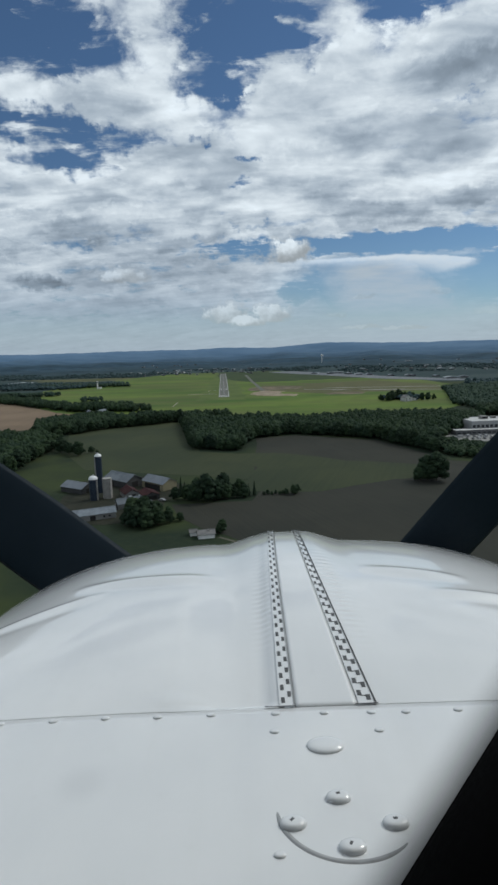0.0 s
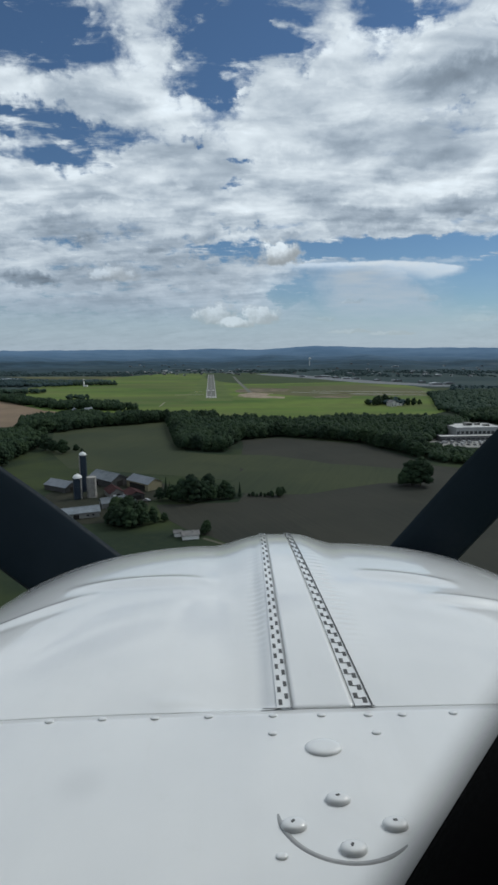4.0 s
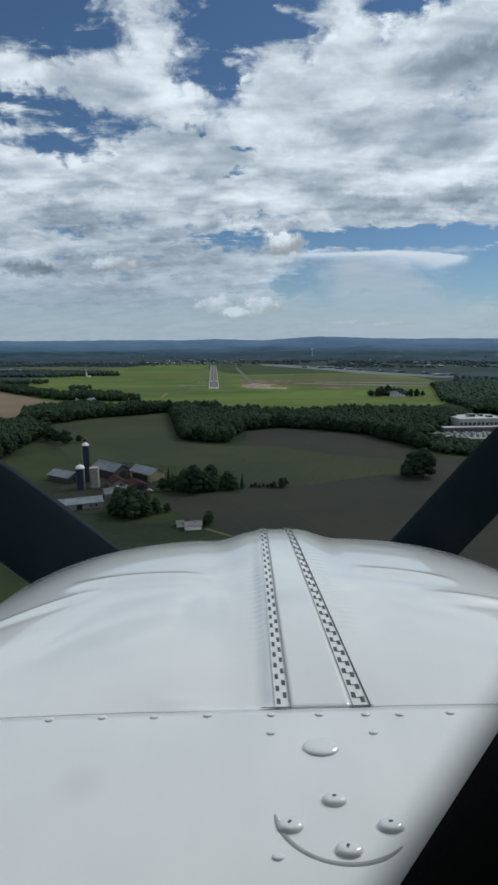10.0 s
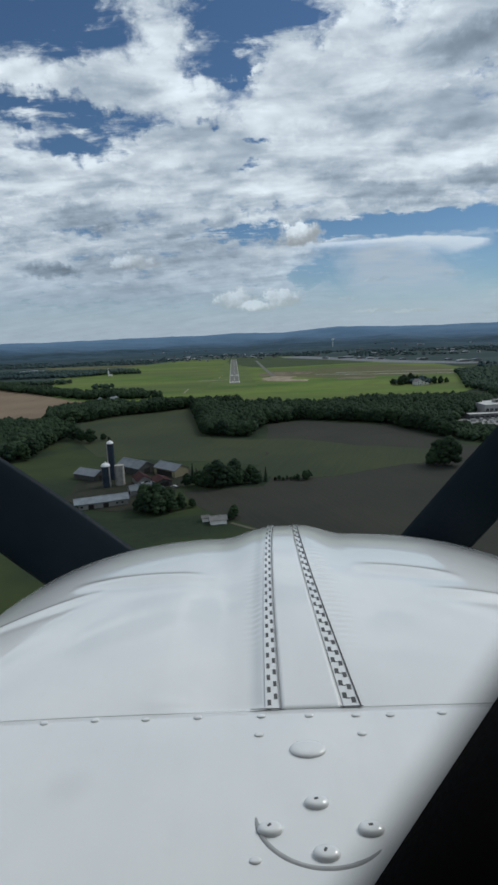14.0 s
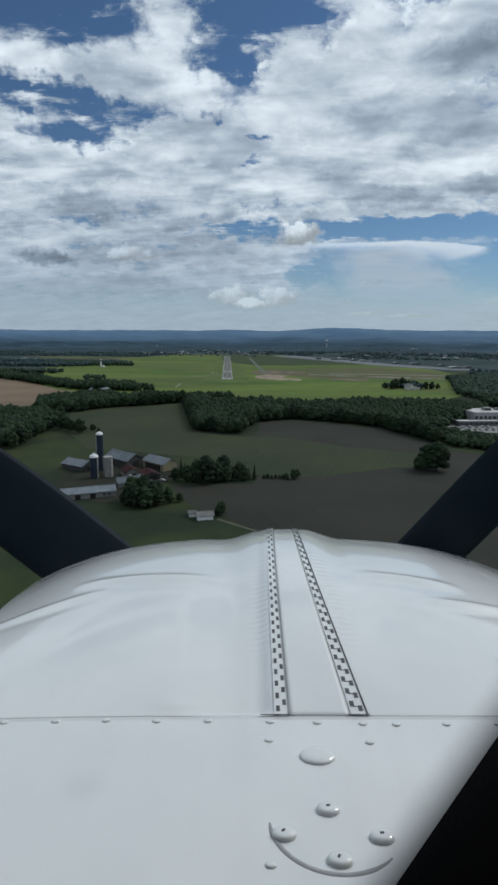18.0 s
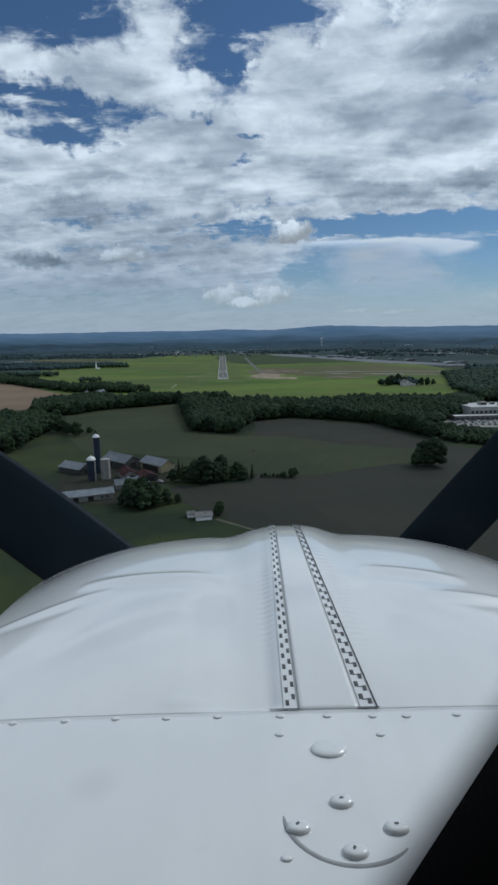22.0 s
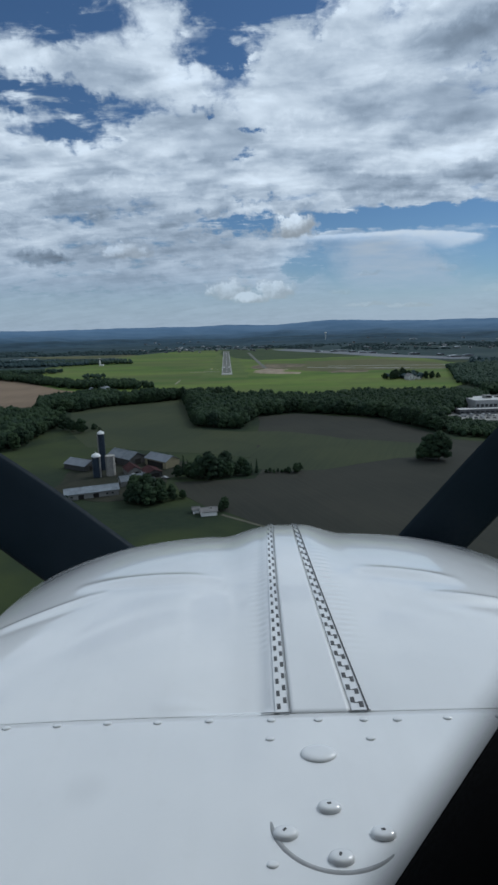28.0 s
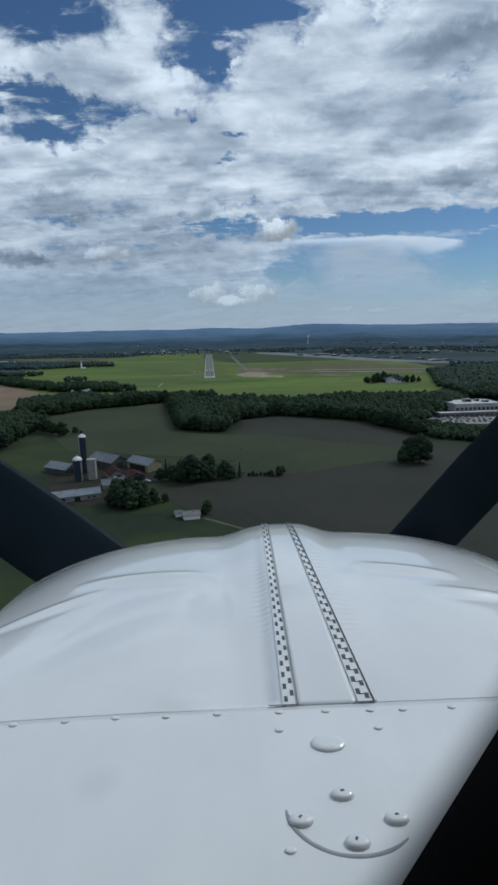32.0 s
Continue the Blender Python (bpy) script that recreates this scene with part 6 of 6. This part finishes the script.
# ---- airfield edge, the white house, and the town beyond ----
h2 = gable("house", pose(233, 985, 0, 0, 0, 15), 11, 15, 6.0, 10.0, M_HOUSEWHITE, M_SHINGLE, "white farmhouse among trees at the airfield's edge", "house",
           windows=(("f", -3, 1.3, 1.6, 1.0), ("f", 3, 1.3, 1.6, 1.0), ("f", -3, 1.3, 1.6, 3.8), ("f", 3, 1.3, 1.6, 3.8)), doors=(("f", 0, 1.2, 2.1, 0),))
part("chimney", boxed(0.9, 0.9, 2.4, 2.0, 3.0, 8.4), M_CONCRETE, h2)
gable("house", pose(250, 996, 0, 0, 0, -30), 9, 12, 4.0, 7.0, M_HOUSEWHITE, M_SHINGLE, "smaller pale house behind the farmhouse", "house", windows=(("f", 0, 1.3, 1.4, 1.2),))
rng = random.Random(71)
for x, y, s in ((206, 990, 0.9), (214, 1002, 1.0), (222, 1012, 1.2), (262, 992, 0.95), (274, 998, 0.9), (240, 1016, 1.3), (230, 1020, 1.2), (286, 1006, 0.8), (198, 996, 0.7), (252, 1012, 1.0), (196, 1004, 0.8)):
    plant(x, y, s, None, rng, "leafy tree round the white farmhouse", "trees round the farmhouse")
tower = thing("control_tower", "slender white tower at the airfield's edge", "tower", pose(-436, 1500, 0))
part("shaft", tube(bmesh.new(), 2.2, 1.8, 15.0, None, 12), M_HOUSEWHITE, tower)
part("cab", tube(bmesh.new(), 2.6, 3.1, 3.0, pose(0, 0, 15.0), 12), M_GLASS, tower)
part("cap", tube(bmesh.new(), 3.3, 2.8, 1.0, pose(0, 0, 18.0), 12), M_HOUSEWHITE, tower)
part("annex", boxed(8, 6, 4.0, 5, 0, 0), M_HOUSEWHITE, tower)


def hall(m, w, l, h, wall, roof, label, cat="hangar", group="hangars and halls"):
    t = thing({"hangar": "hangar", "house": "house", "building": "town_building"}[cat], label, cat, m, group)
    part("main_block", boxed(w, l, h, 0, 0, 0), wall, t)
    bm = bmesh.new()
    a = [bm.verts.new((x, -l / 2 - 0.4, z)) for x, z in ((-w / 2 - 0.4, h - 0.02), (w / 2 + 0.4, h - 0.02), (0, h + min(w * 0.10, 2.2)))]
    f = bm.faces.new(a)
    r = bmesh.ops.extrude_face_region(bm, geom=[f])
    for v in r["geom"]:
        if isinstance(v, bmesh.types.BMVert):
            v.co.y += l + 0.8
    part("roof", bm, roof, t)
    part("door", boxed(w * 0.7, 0.2, h * 0.75, 0, -l / 2 - 0.05, 0), M_FACADEDARK, t)
    return t


rng = random.Random(81)
# halls behind the runway's far end and along the apron
for i in range(9):
    x, y = -330 + i * 40 + rng.uniform(-12, 12), 2560 + rng.uniform(-60, 120)
    hall(pose(x, y, land_z(x, y), 0, 0, rng.uniform(-20, 20)), rng.uniform(12, 30), rng.uniform(14, 20), rng.uniform(4, 6), M_FARWALL, rng.choice((M_FARWALL, M_TIN)), "pale hall beyond the end of the runway")
for x, y, w in ((262, 2010, 60), (322, 1880, 30), (510, 1560, 40), (440, 1720, 22), (300, 1950, 16)):
    hall(pose(x, y, 0, 0, 0, rng.uniform(-6, 6)), w, 12, 4.2, M_FARWALL, M_FARWALL, "long white hangar beside the apron")
hall(pose(-770, 1800, 0, 0, 0, 3), 80, 16, 5, M_FARWALL, M_FARWALL, "very long pale shed beyond the fields")
for i in range(8):
    x, y = 190 + i * 52, 2010 - i * 60 + rng.uniform(-10, 40)
    hall(pose(x, y, 0, 0, 0, rng.uniform(-25, 25)), rng.uniform(12, 30), rng.uniform(10, 16), rng.uniform(3.5, 5), rng.choice((M_FARWALL, M_FACADEDARK)), rng.choice((M_FARWALL, M_TIN, M_BLUEROOF)), "hangar beside the apron")
for i in range(10):
    x, y = -560 + i * 26 + rng.uniform(-8, 8), 2380 + rng.uniform(-50, 60)
    hall(pose(x, y, 0, 0, 0, rng.uniform(-30, 30)), rng.uniform(10, 16), rng.uniform(10, 18), rng.uniform(4, 6), M_HOUSEWHITE, M_SHINGLE, "pale house at the edge of the far village", "house", "houses of the far village")
# scattered roofs of the town under the hills
for i in range(70):
    a = radians(rng.choice((rng.uniform(2, 26), rng.uniform(8, 25), rng.uniform(-12, 2))))
    r = rng.uniform(2150, 3250) if i % 3 else rng.uniform(2150, 2600)
    x, y = r * math.sin(a), r * math.cos(a)
    big = rng.random() < 0.12
    hall(pose(x, y, land_z(x, y) - 0.6, 0, 0, rng.uniform(-30, 30)), rng.uniform(9, 14) * (2.6 if big else 1), rng.uniform(8, 11), rng.uniform(4, 6), M_FARWALL if big else rng.choice((M_FACADEDARK, M_FARWALL, M_FACADEDARK)), M_FARWALL if big else rng.choice((M_TIN, M_SHINGLE, M_BARNDARK)),
         "pale building of the distant town", "building", "buildings of the distant town")
for x, y, hgt in ((1180, 2600, 30), (1250, 2580, 22), (330, 3000, 34)):
    t = thing("water_tower", "pale water tower over the distant town", "water tower", pose(x, y, land_z(x, y)))
    part("stem", tube(bmesh.new(), 2.0, 1.6, hgt, None, 10), M_HOUSEWHITE, t)
    bm = bmesh.new()
    bmesh.ops.create_uvsphere(bm, u_segments=16, v_segments=10, radius=6.5, matrix=pose(0, 0, hgt + 3) @ Matrix.Diagonal((1, 1, 0.7, 1)))
    part("tank", bm, M_HOUSEWHITE, t, smooth=True)
# windsock, runway lights and markers
sock = thing("windsock", "small windsock beside the runway", "windsock", pose(-118, 1240, 0))
part("pole", tube(bmesh.new(), 0.10, 0.07, 6.0, None, 8), M_HOUSEWHITE, sock)
part("sock", tube(bmesh.new(), 0.5, 0.22, 3.2, pose(0, 0, 5.8, 0, 80, 20), 12), M_YELLOW, sock)
for i in range(4):
    b = thing("approach_light_box", "small white light box beside the runway threshold", "light", RW @ pose(-22 - i * 4.5, 160, 0), "light boxes")
    part("housing", boxed(1.2, 0.9, 0.8, 0, 0, 0.5, 0, 0.08), M_HOUSEWHITE, b)
    part("lens", boxed(0.9, 0.06, 0.3, 0, -0.46, 0.75), M_GLASS, b)
    for sx in (-0.45, 0.45):
        part("leg", boxed(0.08, 0.08, 0.52, sx, 0, 0), M_STEEL, b)
